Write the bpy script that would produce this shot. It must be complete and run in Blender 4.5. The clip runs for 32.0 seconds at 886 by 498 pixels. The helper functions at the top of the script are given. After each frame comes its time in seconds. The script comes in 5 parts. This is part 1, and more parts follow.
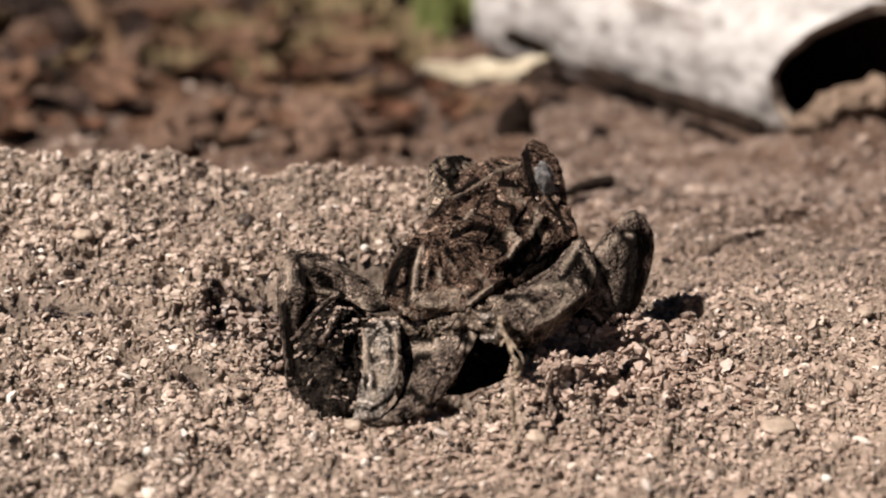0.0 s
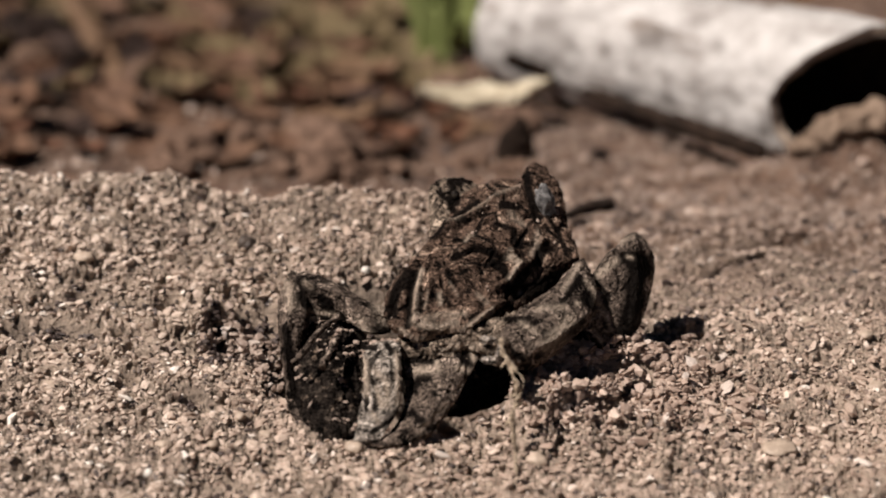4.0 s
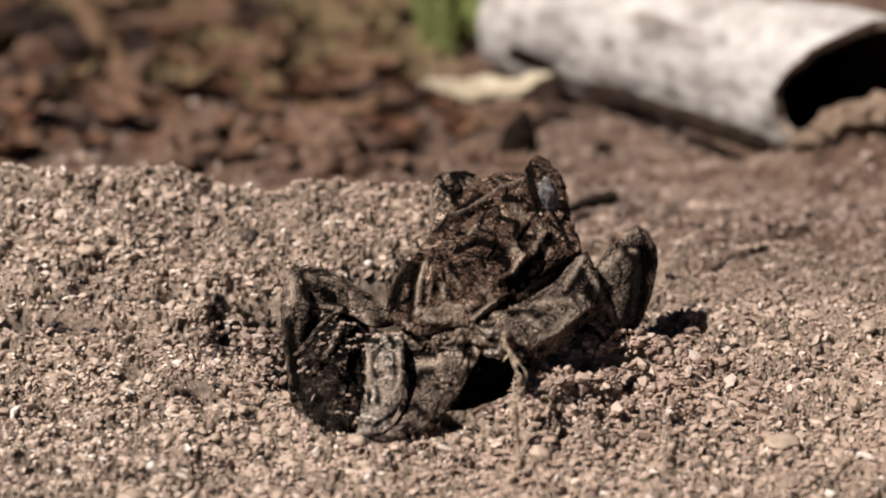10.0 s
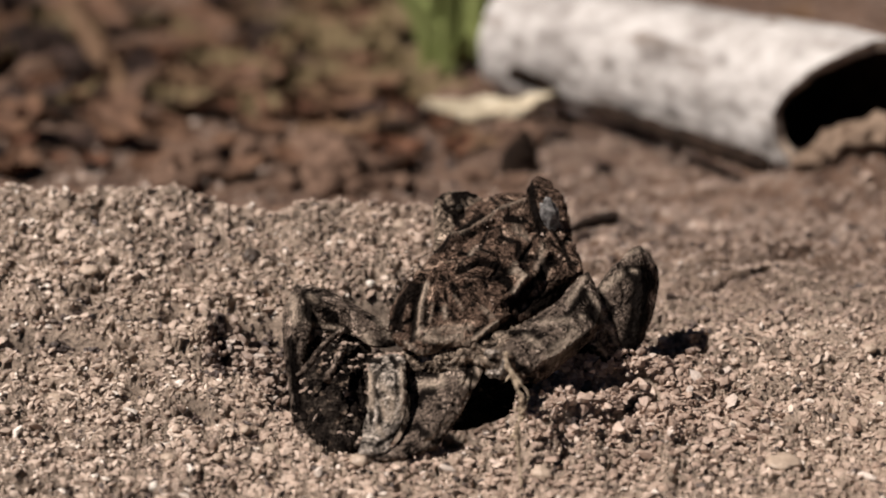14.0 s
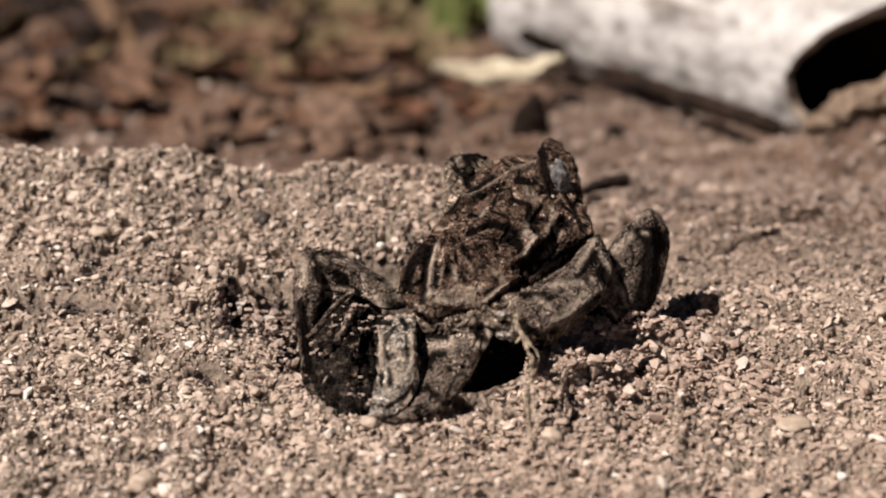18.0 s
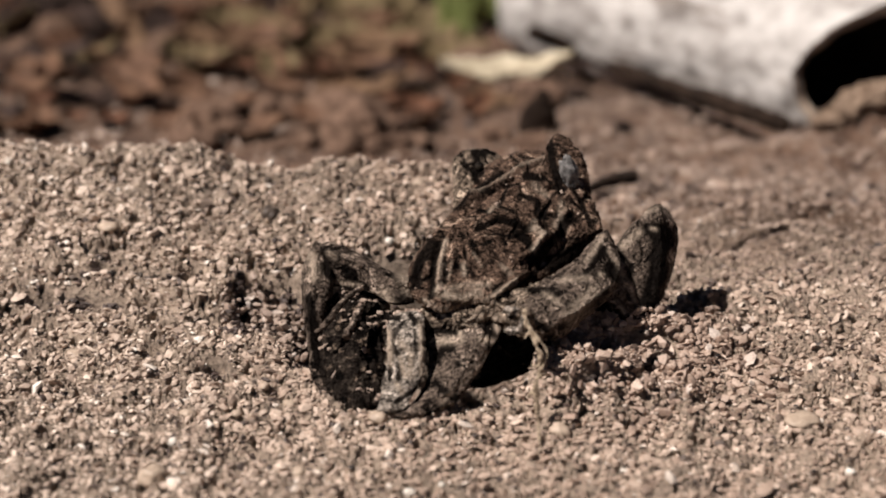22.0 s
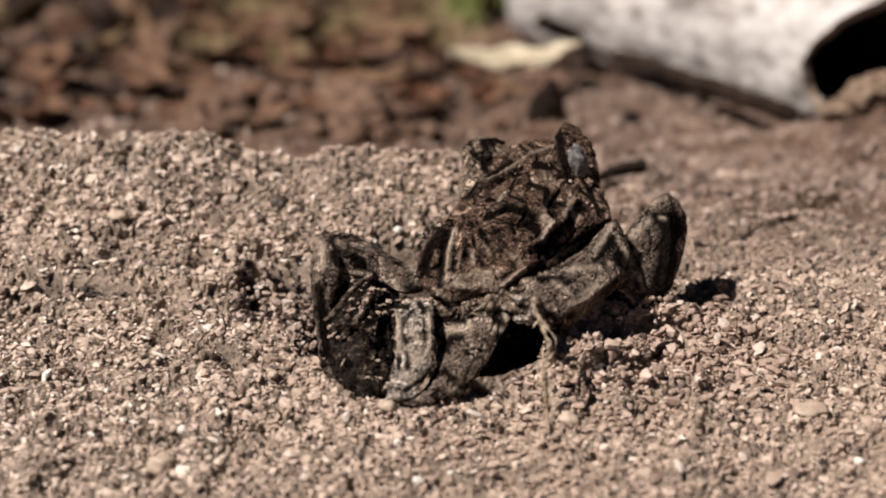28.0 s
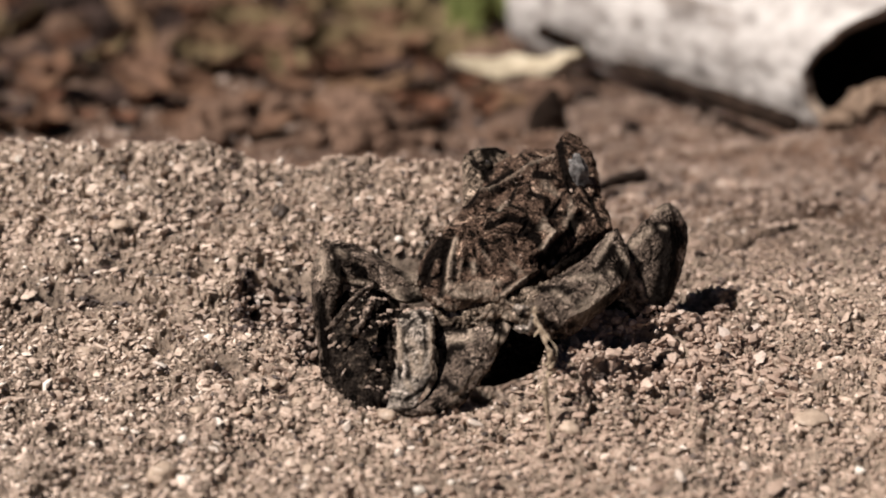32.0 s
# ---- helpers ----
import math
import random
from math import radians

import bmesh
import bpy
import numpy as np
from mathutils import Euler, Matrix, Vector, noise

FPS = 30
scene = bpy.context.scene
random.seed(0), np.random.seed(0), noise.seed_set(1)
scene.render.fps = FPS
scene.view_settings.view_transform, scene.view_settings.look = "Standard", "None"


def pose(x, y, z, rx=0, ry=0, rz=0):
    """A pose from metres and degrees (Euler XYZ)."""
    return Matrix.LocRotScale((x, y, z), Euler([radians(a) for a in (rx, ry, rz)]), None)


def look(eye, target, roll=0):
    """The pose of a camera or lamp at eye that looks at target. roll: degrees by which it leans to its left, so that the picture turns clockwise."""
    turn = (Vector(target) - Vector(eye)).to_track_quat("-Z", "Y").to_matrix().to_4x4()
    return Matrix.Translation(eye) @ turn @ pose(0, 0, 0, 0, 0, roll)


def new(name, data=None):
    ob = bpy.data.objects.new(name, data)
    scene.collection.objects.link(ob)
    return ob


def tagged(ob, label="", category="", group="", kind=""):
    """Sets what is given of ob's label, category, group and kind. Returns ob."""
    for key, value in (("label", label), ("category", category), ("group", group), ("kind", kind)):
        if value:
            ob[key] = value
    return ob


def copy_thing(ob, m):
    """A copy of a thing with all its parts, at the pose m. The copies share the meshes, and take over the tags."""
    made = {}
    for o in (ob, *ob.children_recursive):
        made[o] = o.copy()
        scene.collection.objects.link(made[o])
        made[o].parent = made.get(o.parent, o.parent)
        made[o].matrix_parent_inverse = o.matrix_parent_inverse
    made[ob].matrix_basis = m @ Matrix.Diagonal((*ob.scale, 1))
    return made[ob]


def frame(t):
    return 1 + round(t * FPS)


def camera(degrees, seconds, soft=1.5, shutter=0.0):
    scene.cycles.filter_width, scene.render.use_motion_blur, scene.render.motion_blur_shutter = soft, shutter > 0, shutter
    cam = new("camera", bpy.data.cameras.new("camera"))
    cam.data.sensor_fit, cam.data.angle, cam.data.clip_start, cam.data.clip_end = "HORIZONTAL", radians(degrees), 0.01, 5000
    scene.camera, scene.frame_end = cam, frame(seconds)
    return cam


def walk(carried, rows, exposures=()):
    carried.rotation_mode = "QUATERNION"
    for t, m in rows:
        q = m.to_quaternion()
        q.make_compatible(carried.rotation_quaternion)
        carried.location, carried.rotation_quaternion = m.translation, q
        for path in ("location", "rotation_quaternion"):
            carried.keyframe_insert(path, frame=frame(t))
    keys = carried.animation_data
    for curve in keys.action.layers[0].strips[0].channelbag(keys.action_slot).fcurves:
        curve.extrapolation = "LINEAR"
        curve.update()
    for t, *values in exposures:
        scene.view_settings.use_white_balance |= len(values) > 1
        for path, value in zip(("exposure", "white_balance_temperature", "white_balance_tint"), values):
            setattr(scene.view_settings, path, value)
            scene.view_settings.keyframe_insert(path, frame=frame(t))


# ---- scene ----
cam = camera(24, 32.0, soft=1.95)
cam.data.dof.use_dof = True
cam.data.dof.focus_distance = 0.400
cam.data.dof.aperture_fstop = 10.0

PATH = [
    (0, pose(0.00028, -0.37284, 0.14530, 71.869, -0.013, -0.055)),
    (0.5, pose(0.00033, -0.37291, 0.14506, 71.954, 0.001, -0.054)),
    (1, pose(0.00023, -0.37227, 0.14483, 71.307, 0.018, -0.065)),
    (1.5, pose(0.00019, -0.37271, 0.14540, 71.762, 0.023, -0.081)),
    (2, pose(0.00027, -0.37288, 0.14544, 71.886, 0.043, -0.073)),
    (2.5, pose(-0.00025, -0.37310, 0.14559, 72.171, -0.016, -0.131)),
    (3, pose(0.00015, -0.37316, 0.14542, 72.283, 0.011, -0.097)),
    (3.5, pose(0.00009, -0.37332, 0.14522, 72.519, -0.021, -0.075)),
    (5.5, pose(0.00005, -0.37335, 0.14500, 72.521, -0.035, -0.043)),
    (6, pose(0.00016, -0.37329, 0.14487, 72.555, -0.054, -0.016)),
    (6.5, pose(0.00008, -0.37304, 0.14500, 72.350, 0.011, -0.034)),
    (7, pose(-0.00000, -0.37284, 0.14504, 71.988, -0.024, -0.019)),
    (7.5, pose(0.00021, -0.37313, 0.14495, 72.294, -0.001, 0.024)),
    (8, pose(-0.00022, -0.37304, 0.14496, 72.146, -0.008, -0.037)),
    (8.5, pose(0.00027, -0.37329, 0.14504, 72.255, -0.005, 0.031)),
    (9, pose(0.00000, -0.37300, 0.14500, 72.000, 0.000, 0.000)),
    (9.5, pose(-0.00026, -0.37305, 0.14492, 71.953, -0.030, -0.013)),
    (10, pose(0.00027, -0.37331, 0.14473, 72.389, -0.016, 0.048)),
    (10.5, pose(0.00005, -0.37312, 0.14476, 72.191, -0.056, 0.018)),
    (11, pose(-0.00000, -0.37325, 0.14480, 72.256, -0.044, 0.006)),
    (11.5, pose(0.00004, -0.37395, 0.14502, 73.116, -0.023, 0.004)),
    (12, pose(0.00017, -0.37337, 0.14502, 72.588, -0.006, 0.028)),
    (12.5, pose(0.00028, -0.37324, 0.14499, 72.602, 0.019, 0.050)),
    (13, pose(0.00035, -0.37344, 0.14500, 72.627, -0.047, 0.087)),
    (13.5, pose(-0.00024, -0.37393, 0.14521, 72.898, -0.022, 0.000)),
    (14, pose(-0.00039, -0.37410, 0.14535, 72.897, -0.050, 0.013)),
    (14.5, pose(-0.00013, -0.37394, 0.14494, 72.933, -0.023, 0.071)),
    (16.5, pose(-0.00054, -0.37333, 0.14481, 71.868, -0.066, 0.131)),
    (17, pose(-0.00033, -0.37330, 0.14439, 71.944, -0.029, 0.236)),
    (17.5, pose(-0.00006, -0.37334, 0.14422, 71.993, -0.003, 0.313)),
    (18, pose(-0.00023, -0.37357, 0.14455, 71.936, -0.000, 0.320)),
    (18.5, pose(-0.00029, -0.37360, 0.14437, 72.056, -0.008, 0.328)),
    (19, pose(-0.00034, -0.37340, 0.14418, 71.693, -0.023, 0.373)),
    (19.5, pose(-0.00058, -0.37391, 0.14433, 71.919, -0.020, 0.363)),
    (20, pose(-0.00040, -0.37367, 0.14419, 71.792, -0.043, 0.472)),
    (20.5, pose(-0.00049, -0.37390, 0.14408, 71.979, -0.027, 0.484)),
    (21, pose(-0.00061, -0.37391, 0.14409, 71.861, -0.064, 0.494)),
    (21.5, pose(-0.00057, -0.37394, 0.14415, 71.921, 0.013, 0.481)),
    (22, pose(-0.00074, -0.37413, 0.14414, 71.887, -0.054, 0.510)),
    (22.5, pose(-0.00074, -0.37389, 0.14399, 71.990, -0.051, 0.520)),
    (23, pose(-0.00043, -0.37413, 0.14383, 72.002, -0.019, 0.580)),
    (23.5, pose(-0.00091, -0.37427, 0.14400, 71.977, -0.060, 0.537)),
    (24, pose(-0.00078, -0.37405, 0.14379, 71.980, -0.033, 0.563)),
    (24.5, pose(-0.00098, -0.37451, 0.14411, 72.002, -0.088, 0.561)),
    (25, pose(-0.00052, -0.37423, 0.14396, 71.902, -0.028, 0.616)),
    (25.5, pose(-0.00065, -0.37399, 0.14377, 71.766, -0.020, 0.610)),
    (27.5, pose(-0.00144, -0.37429, 0.14379, 71.849, -0.064, 0.557)),
    (28, pose(-0.00131, -0.37460, 0.14376, 71.651, -0.088, 0.695)),
    (28.5, pose(-0.00111, -0.37411, 0.14347, 71.573, -0.084, 0.703)),
    (29, pose(-0.00130, -0.37421, 0.14347, 71.822, -0.019, 0.662)),
    (29.5, pose(-0.00125, -0.37458, 0.14389, 71.870, -0.058, 0.692)),
    (30, pose(-0.00135, -0.37466, 0.14361, 71.818, -0.111, 0.696)),
    (30.5, pose(-0.00093, -0.37418, 0.14381, 71.670, -0.010, 0.719)),
    (31, pose(-0.00109, -0.37421, 0.14354, 71.734, -0.068, 0.724)),
    (31.5, pose(-0.00110, -0.37447, 0.14369, 72.035, -0.073, 0.726)),
    (32, pose(-0.00131, -0.37461, 0.14378, 71.911, -0.081, 0.715)),
]
walk(cam, PATH, exposures=[(0.0, 0.66), (1.0, 0.72), (2.0, 0.83), (3.0, 0.54), (6.0, 0.40), (7.0, 0.58), (8.0, 0.46), (9.0, 0.67), (10.0, 0.52), (11.0, 0.50),
                          (12.0, 0.43), (13.0, 0.45), (14.0, 0.39), (16.5, 0.64), (17.0, 0.70), (18.0, 0.64), (19.0, 0.64), (20.0, 0.53), (23.0, 0.50), (25.0, 0.61),
                          (28.0, 0.59), (30.0, 0.60), (31.0, 0.70), (32.0, 0.56)])

# ---- world and sun ----
SUN_DIR = Vector((-0.62, -0.31, 0.92)).normalized()
world = bpy.data.worlds.new("sky")
scene.world = world
world.use_nodes = True
wt = world.node_tree
sky = wt.nodes.new("ShaderNodeTexSky")
sky.sky_type = "NISHITA"
sky.sun_disc = False
sky.air_density, sky.dust_density, sky.altitude = 0.35, 0.1, 1200.0
sky.sun_elevation = math.asin(SUN_DIR.z)
sky.sun_rotation = math.atan2(SUN_DIR.x, SUN_DIR.y)
wt.links.new(sky.outputs[0], wt.nodes["Background"].inputs[0])
wt.nodes["Background"].inputs[1].default_value = 0.018
sun = new("sun", bpy.data.lights.new("sun", "SUN"))
sun.data.energy = 5.0
sun.data.angle = radians(0.55)
sun.data.color = (1.0, 0.92, 0.86)
sun.matrix_world = look(SUN_DIR * 5, (0, 0, 0))


# ---- materials ----
def material(name, rough=0.8):
    m = bpy.data.materials.new(name)
    m.use_nodes = True
    b = m.node_tree.nodes["Principled BSDF"]
    b.inputs["Roughness"].default_value = rough
    return m, m.node_tree, b


def node(nt, kind, **values):
    n = nt.nodes.new(kind)
    for key, value in values.items():
        n.inputs[key].default_value = value
    return n


def ramp(nt, source, stops, smooth=False):
    r = nt.nodes.new("ShaderNodeValToRGB")
    if smooth:
        r.color_ramp.interpolation = "EASE"
    e = r.color_ramp.elements
    while len(e) < len(stops):
        e.new(0.5)
    for i, (at, c) in enumerate(stops):
        e[i].position = at
        e[i].color = (*c, 1) if len(c) == 3 else c
    nt.links.new(source, r.inputs[0])
    return r.outputs[0]


def grey(v):
    return (v, v, v)


def mix(nt, factor, a, b, how="MIX"):
    n = nt.nodes.new("ShaderNodeMix")
    n.data_type = "RGBA"
    n.blend_type = how
    for sock, v in ((n.inputs[0], factor), (n.inputs[6], a), (n.inputs[7], b)):
        if isinstance(v, (int, float)):
            sock.default_value = v
        elif isinstance(v, tuple):
            sock.default_value = (*v, 1)
        else:
            nt.links.new(v, sock)
    return n.outputs[2]


def noise_tex(nt, scale, detail=4.0, rough=0.55, coords="Object", stretch=None):
    tc = nt.nodes.new("ShaderNodeTexCoord")
    src = tc.outputs[coords]
    if stretch:
        mp = nt.nodes.new("ShaderNodeMapping")
        mp.inputs["Scale"].default_value = stretch
        nt.links.new(src, mp.inputs[0])
        src = mp.outputs[0]
    n = node(nt, "ShaderNodeTexNoise", Scale=scale, Detail=detail, Roughness=rough)
    nt.links.new(src, n.inputs["Vector"])
    return n.outputs["Fac"]


def voronoi(nt, scale, feature="F1"):
    tc = nt.nodes.new("ShaderNodeTexCoord")
    n = node(nt, "ShaderNodeTexVoronoi", Scale=scale)
    n.feature = feature
    nt.links.new(tc.outputs["Object"], n.inputs["Vector"])
    return n.outputs["Distance"]


def bump(nt, bsdf, height, distance, strength=1.0, chain=None):
    b = node(nt, "ShaderNodeBump", Strength=strength, Distance=distance)
    nt.links.new(height, b.inputs["Height"])
    if chain:
        nt.links.new(chain, b.inputs["Normal"])
    nt.links.new(b.outputs[0], bsdf.inputs["Normal"])
    return b.outputs[0]


def random_island(nt):
    return nt.nodes.new("ShaderNodeNewGeometry").outputs["Random Per Island"]


# loose sand grains: tan, cream, quartz white, rust and near-black grains
def grain_material(name, tint=1.0, warm=1.0):
    m, nt, b = material(name, 0.62)
    c = ramp(nt, random_island(nt), [
        (0.00, (0.07, 0.050, 0.038)), (0.06, (0.24, 0.178, 0.134)), (0.20, (0.36, 0.273, 0.208)),
        (0.55, (0.400, 0.311, 0.240)), (0.86, (0.455, 0.360, 0.280)), (0.95, (0.60, 0.49, 0.39)),
        (0.99, (0.64, 0.575, 0.49))])
    c = mix(nt, 1.0, c, (tint, tint * (0.97 / warm), tint * (0.99 / warm)), "MULTIPLY")
    spots = ramp(nt, noise_tex(nt, 2600, 3), [(0.35, grey(0.75)), (0.62, grey(1.04))])
    c = mix(nt, 0.8, c, spots, "MULTIPLY")
    damp = ramp(nt, noise_tex(nt, 42, 3), [(0.36, (0.80, 0.77, 0.75)), (0.60, grey(1.0))])
    c = mix(nt, 0.7, c, damp, "MULTIPLY")
    tc = nt.nodes.new("ShaderNodeTexCoord")
    sep = nt.nodes.new("ShaderNodeSeparateXYZ")
    nt.links.new(tc.outputs["Object"], sep.inputs[0])
    dry = node(nt, "ShaderNodeMapRange")
    dry.inputs["From Min"].default_value = -0.065
    dry.inputs["From Max"].default_value = -0.010
    nt.links.new(sep.outputs[0], dry.inputs[0])
    c = mix(nt, 1.0, c, ramp(nt, dry.outputs[0], [(0.0, (1.17, 1.22, 1.25)), (1.0, grey(1.0))]), "MULTIPLY")
    nt.links.new(c, b.inputs["Base Color"])
    bump(nt, b, noise_tex(nt, 3800, 3), 0.00012, 0.7)
    return m


M_GRAIN = grain_material("sand_grains", 1.12)
M_GRAIN_BROWN = grain_material("brown_sand_grains", 0.74, 1.03)
# near-black crumbs, mostly laid where gaps and cracks would be shaded
M_DARK_CRUMB = grain_material("dark_crumbs", 0.13, 1.22)
M_CRUMB = grain_material("soil_crumbs", 0.95, 1.03)


def ground_material():
    m, nt, b = material("sandy_ground", 0.95)
    fine = noise_tex(nt, 900, 5, 0.7)
    sand = ramp(nt, fine, [(0.30, (0.19, 0.141, 0.107)), (0.5, (0.35, 0.268, 0.205)), (0.72, (0.44, 0.346, 0.266))])
    vg = node(nt, "ShaderNodeTexVoronoi", Scale=900)
    nt.links.new(nt.nodes.new("ShaderNodeTexCoord").outputs["Object"], vg.inputs["Vector"])
    each = ramp(nt, vg.outputs["Color"], [(0.0, grey(0.62)), (0.25, grey(0.90)), (0.70, grey(1.05)), (0.88, grey(1.18)), (1.0, grey(1.6))])
    sand = mix(nt, 1.0, sand, each, "MULTIPLY")
    humus_n = noise_tex(nt, 130, 6, 0.65)
    humus = ramp(nt, humus_n, [(0.34, (0.050, 0.025, 0.015)), (0.46, (0.115, 0.063, 0.039)),
                               (0.62, (0.195, 0.120, 0.082)), (0.8, (0.26, 0.172, 0.122))])
    tc = nt.nodes.new("ShaderNodeTexCoord")
    sep = nt.nodes.new("ShaderNodeSeparateXYZ")
    nt.links.new(tc.outputs["Object"], sep.inputs[0])
    wob = node(nt, "ShaderNodeMath")
    wob.operation = "MULTIPLY_ADD"
    nt.links.new(noise_tex(nt, 35, 4), wob.inputs[0])
    wob.inputs[1].default_value = 0.08
    nt.links.new(sep.outputs[1], wob.inputs[2])
    slope = node(nt, "ShaderNodeMath")
    slope.operation = "MULTIPLY_ADD"
    nt.links.new(sep.outputs[0], slope.inputs[0])
    slope.inputs[1].default_value = 0.15
    nt.links.new(wob.outputs[0], slope.inputs[2])
    where = ramp(nt, slope.outputs[0], [(0.080, grey(0.0)), (0.125, grey(1.0))])
    away = nt.nodes.new("ShaderNodeVectorMath")
    away.operation = "LENGTH"
    nt.links.new(tc.outputs["Object"], away.inputs[0])
    edge = node(nt, "ShaderNodeMath")
    edge.operation = "MULTIPLY_ADD"
    nt.links.new(noise_tex(nt, 4, 4), edge.inputs[0])
    edge.inputs[1].default_value = 0.6
    nt.links.new(away.outputs["Value"], edge.inputs[2])
    c = mix(nt, where, sand, humus)
    c = mix(nt, ramp(nt, edge.outputs[0], [(0.72, grey(0.0)), (0.86, grey(1.0))]), c, humus)
    patches = ramp(nt, noise_tex(nt, 18, 3), [(0.35, grey(0.72)), (0.65, grey(1.12))])
    c = mix(nt, 1.0, c, patches, "MULTIPLY")
    nt.links.new(c, b.inputs["Base Color"])
    n1 = bump(nt, b, humus_n, 0.006, 0.8)
    bump(nt, b, fine, 0.0009, 0.9, n1)
    return m


M_GROUND = ground_material()


def pebble_material(name, colour, colour2):
    m, nt, b = material(name, 0.55)
    c = mix(nt, ramp(nt, noise_tex(nt, 700, 5), [(0.4, grey(0)), (0.62, grey(1))]), colour, colour2)
    nt.links.new(c, b.inputs["Base Color"])
    bump(nt, b, noise_tex(nt, 1500, 4), 0.0003, 0.6)
    return m


M_PEB_TAN = pebble_material("tan_stone", (0.33, 0.252, 0.190), (0.43, 0.335, 0.256))
M_PEB_WHITE = pebble_material("quartz_stone", (0.50, 0.45, 0.385), (0.66, 0.61, 0.54))
M_PEB_DARK = pebble_material("dark_stone", (0.05, 0.036, 0.028), (0.10, 0.075, 0.058))


def skin_material(name, dark, mid, pale, fine=1500.0, dust=0.0, gloss=0.02):
    """Frog skin: dark marbling at the size of spots, warts and pale specks over it, and dry sand dust."""
    m, nt, b = material(name, 0.5)
    tc = nt.nodes.new("ShaderNodeTexCoord")
    n1 = node(nt, "ShaderNodeTexNoise", Scale=210, Detail=5, Roughness=0.62, Distortion=0.9)
    nt.links.new(tc.outputs["Object"], n1.inputs["Vector"])
    spots = n1.outputs["Fac"]
    c = ramp(nt, spots, [(0.39, dark), (0.44, mid), (0.56, mid), (0.63, pale)])
    n2 = node(nt, "ShaderNodeTexNoise", Scale=720, Detail=3.0, Roughness=0.55, Distortion=1.8)
    nt.links.new(tc.outputs["Object"], n2.inputs["Vector"])
    marb = ramp(nt, n2.outputs["Fac"], [(0.37, grey(0.12)), (0.44, grey(0.85)), (0.56, grey(1.2)), (0.64, grey(2.1))])
    c = mix(nt, 1.0, c, marb, "MULTIPLY")
    for scale, wide, low in ((260, 0.08, 0.45), (700, 0.08, 0.65)):
        warp = node(nt, "ShaderNodeTexNoise", Scale=scale * 0.9, Detail=2.0)
        nt.links.new(tc.outputs["Object"], warp.inputs["Vector"])
        pull = nt.nodes.new("ShaderNodeVectorMath")
        pull.operation = "MULTIPLY_ADD"
        nt.links.new(warp.outputs["Color"], pull.inputs[0])
        pull.inputs[1].default_value = (1.6 / scale,) * 3
        nt.links.new(tc.outputs["Object"], pull.inputs[2])
        v = node(nt, "ShaderNodeTexVoronoi", Scale=scale)
        v.feature = "DISTANCE_TO_EDGE"
        nt.links.new(pull.outputs[0], v.inputs["Vector"])
        veil = noise_tex(nt, scale * 0.55, 2)
        c = mix(nt, ramp(nt, veil, [(0.34, grey(0.25)), (0.5, grey(1.0))]), c, mix(nt, 1.0, c, ramp(nt, v.outputs["Distance"], [(wide * 0.3, grey(low)), (wide, grey(1.0)), (wide * 1.6, grey(1.35)), (wide * 3.2, grey(1.0))]), "MULTIPLY"))
    # mark: dark spots together with crease and side shade painted on
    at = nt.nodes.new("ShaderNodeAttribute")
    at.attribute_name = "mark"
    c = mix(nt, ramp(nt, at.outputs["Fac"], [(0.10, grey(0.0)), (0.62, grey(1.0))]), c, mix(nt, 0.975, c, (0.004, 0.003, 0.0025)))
    # pale: light patches of skin and painted sunlit edges
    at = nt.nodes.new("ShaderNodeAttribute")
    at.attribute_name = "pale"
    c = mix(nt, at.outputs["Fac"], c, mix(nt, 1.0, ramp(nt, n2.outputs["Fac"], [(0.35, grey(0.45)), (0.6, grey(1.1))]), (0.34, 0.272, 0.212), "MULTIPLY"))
    speck = ramp(nt, noise_tex(nt, 900, 2), [(0.72, grey(0)), (0.77, grey(0.7))])
    c = mix(nt, speck, c, (0.24, 0.182, 0.14))
    if dust:
        d = ramp(nt, noise_tex(nt, 520, 5, 0.7), [(0.63 - dust * 0.3, grey(0)), (0.68 - dust * 0.3, grey(1))])
        c = mix(nt, d, c, (0.135, 0.099, 0.074))
    nt.links.new(c, b.inputs["Base Color"])
    rr = ramp(nt, noise_tex(nt, 500, 4), [(0.35, grey(0.50)), (0.65, grey(0.75))])
    nt.links.new(rr, b.inputs["Roughness"])
    b.inputs["Specular IOR Level"].default_value = gloss
    k1 = bump(nt, b, n2.outputs["Fac"], 0.0011, 0.85)
    bump(nt, b, voronoi(nt, fine), 0.00005, 0.5, k1)
    return m


M_SKIN = skin_material("frog_skin_back", (0.005, 0.0036, 0.0028), (0.074, 0.0480, 0.0350), (0.25, 0.178, 0.133))
M_SKIN_LEG = skin_material("frog_skin_leg", (0.005, 0.0038, 0.0031), (0.079, 0.0600, 0.0478), (0.25, 0.195, 0.157))
# Near-black skin with some sand dust, for ankle, belly and right foot
M_SKIN_DARK = skin_material("frog_skin_dark_sanded", (0.003, 0.0022, 0.0018), (0.012, 0.0092, 0.0075), (0.036, 0.028, 0.022), 1200, 0.13, 0.02)
M_SKIN_GREY = skin_material("frog_skin_grey", (0.03, 0.025, 0.021), (0.19, 0.162, 0.137), (0.38, 0.328, 0.282), 1700)
M_SKIN_FOLD = skin_material("frog_skin_fold", (0.02, 0.015, 0.011), (0.12, 0.092, 0.070), (0.33, 0.26, 0.20), 1700)


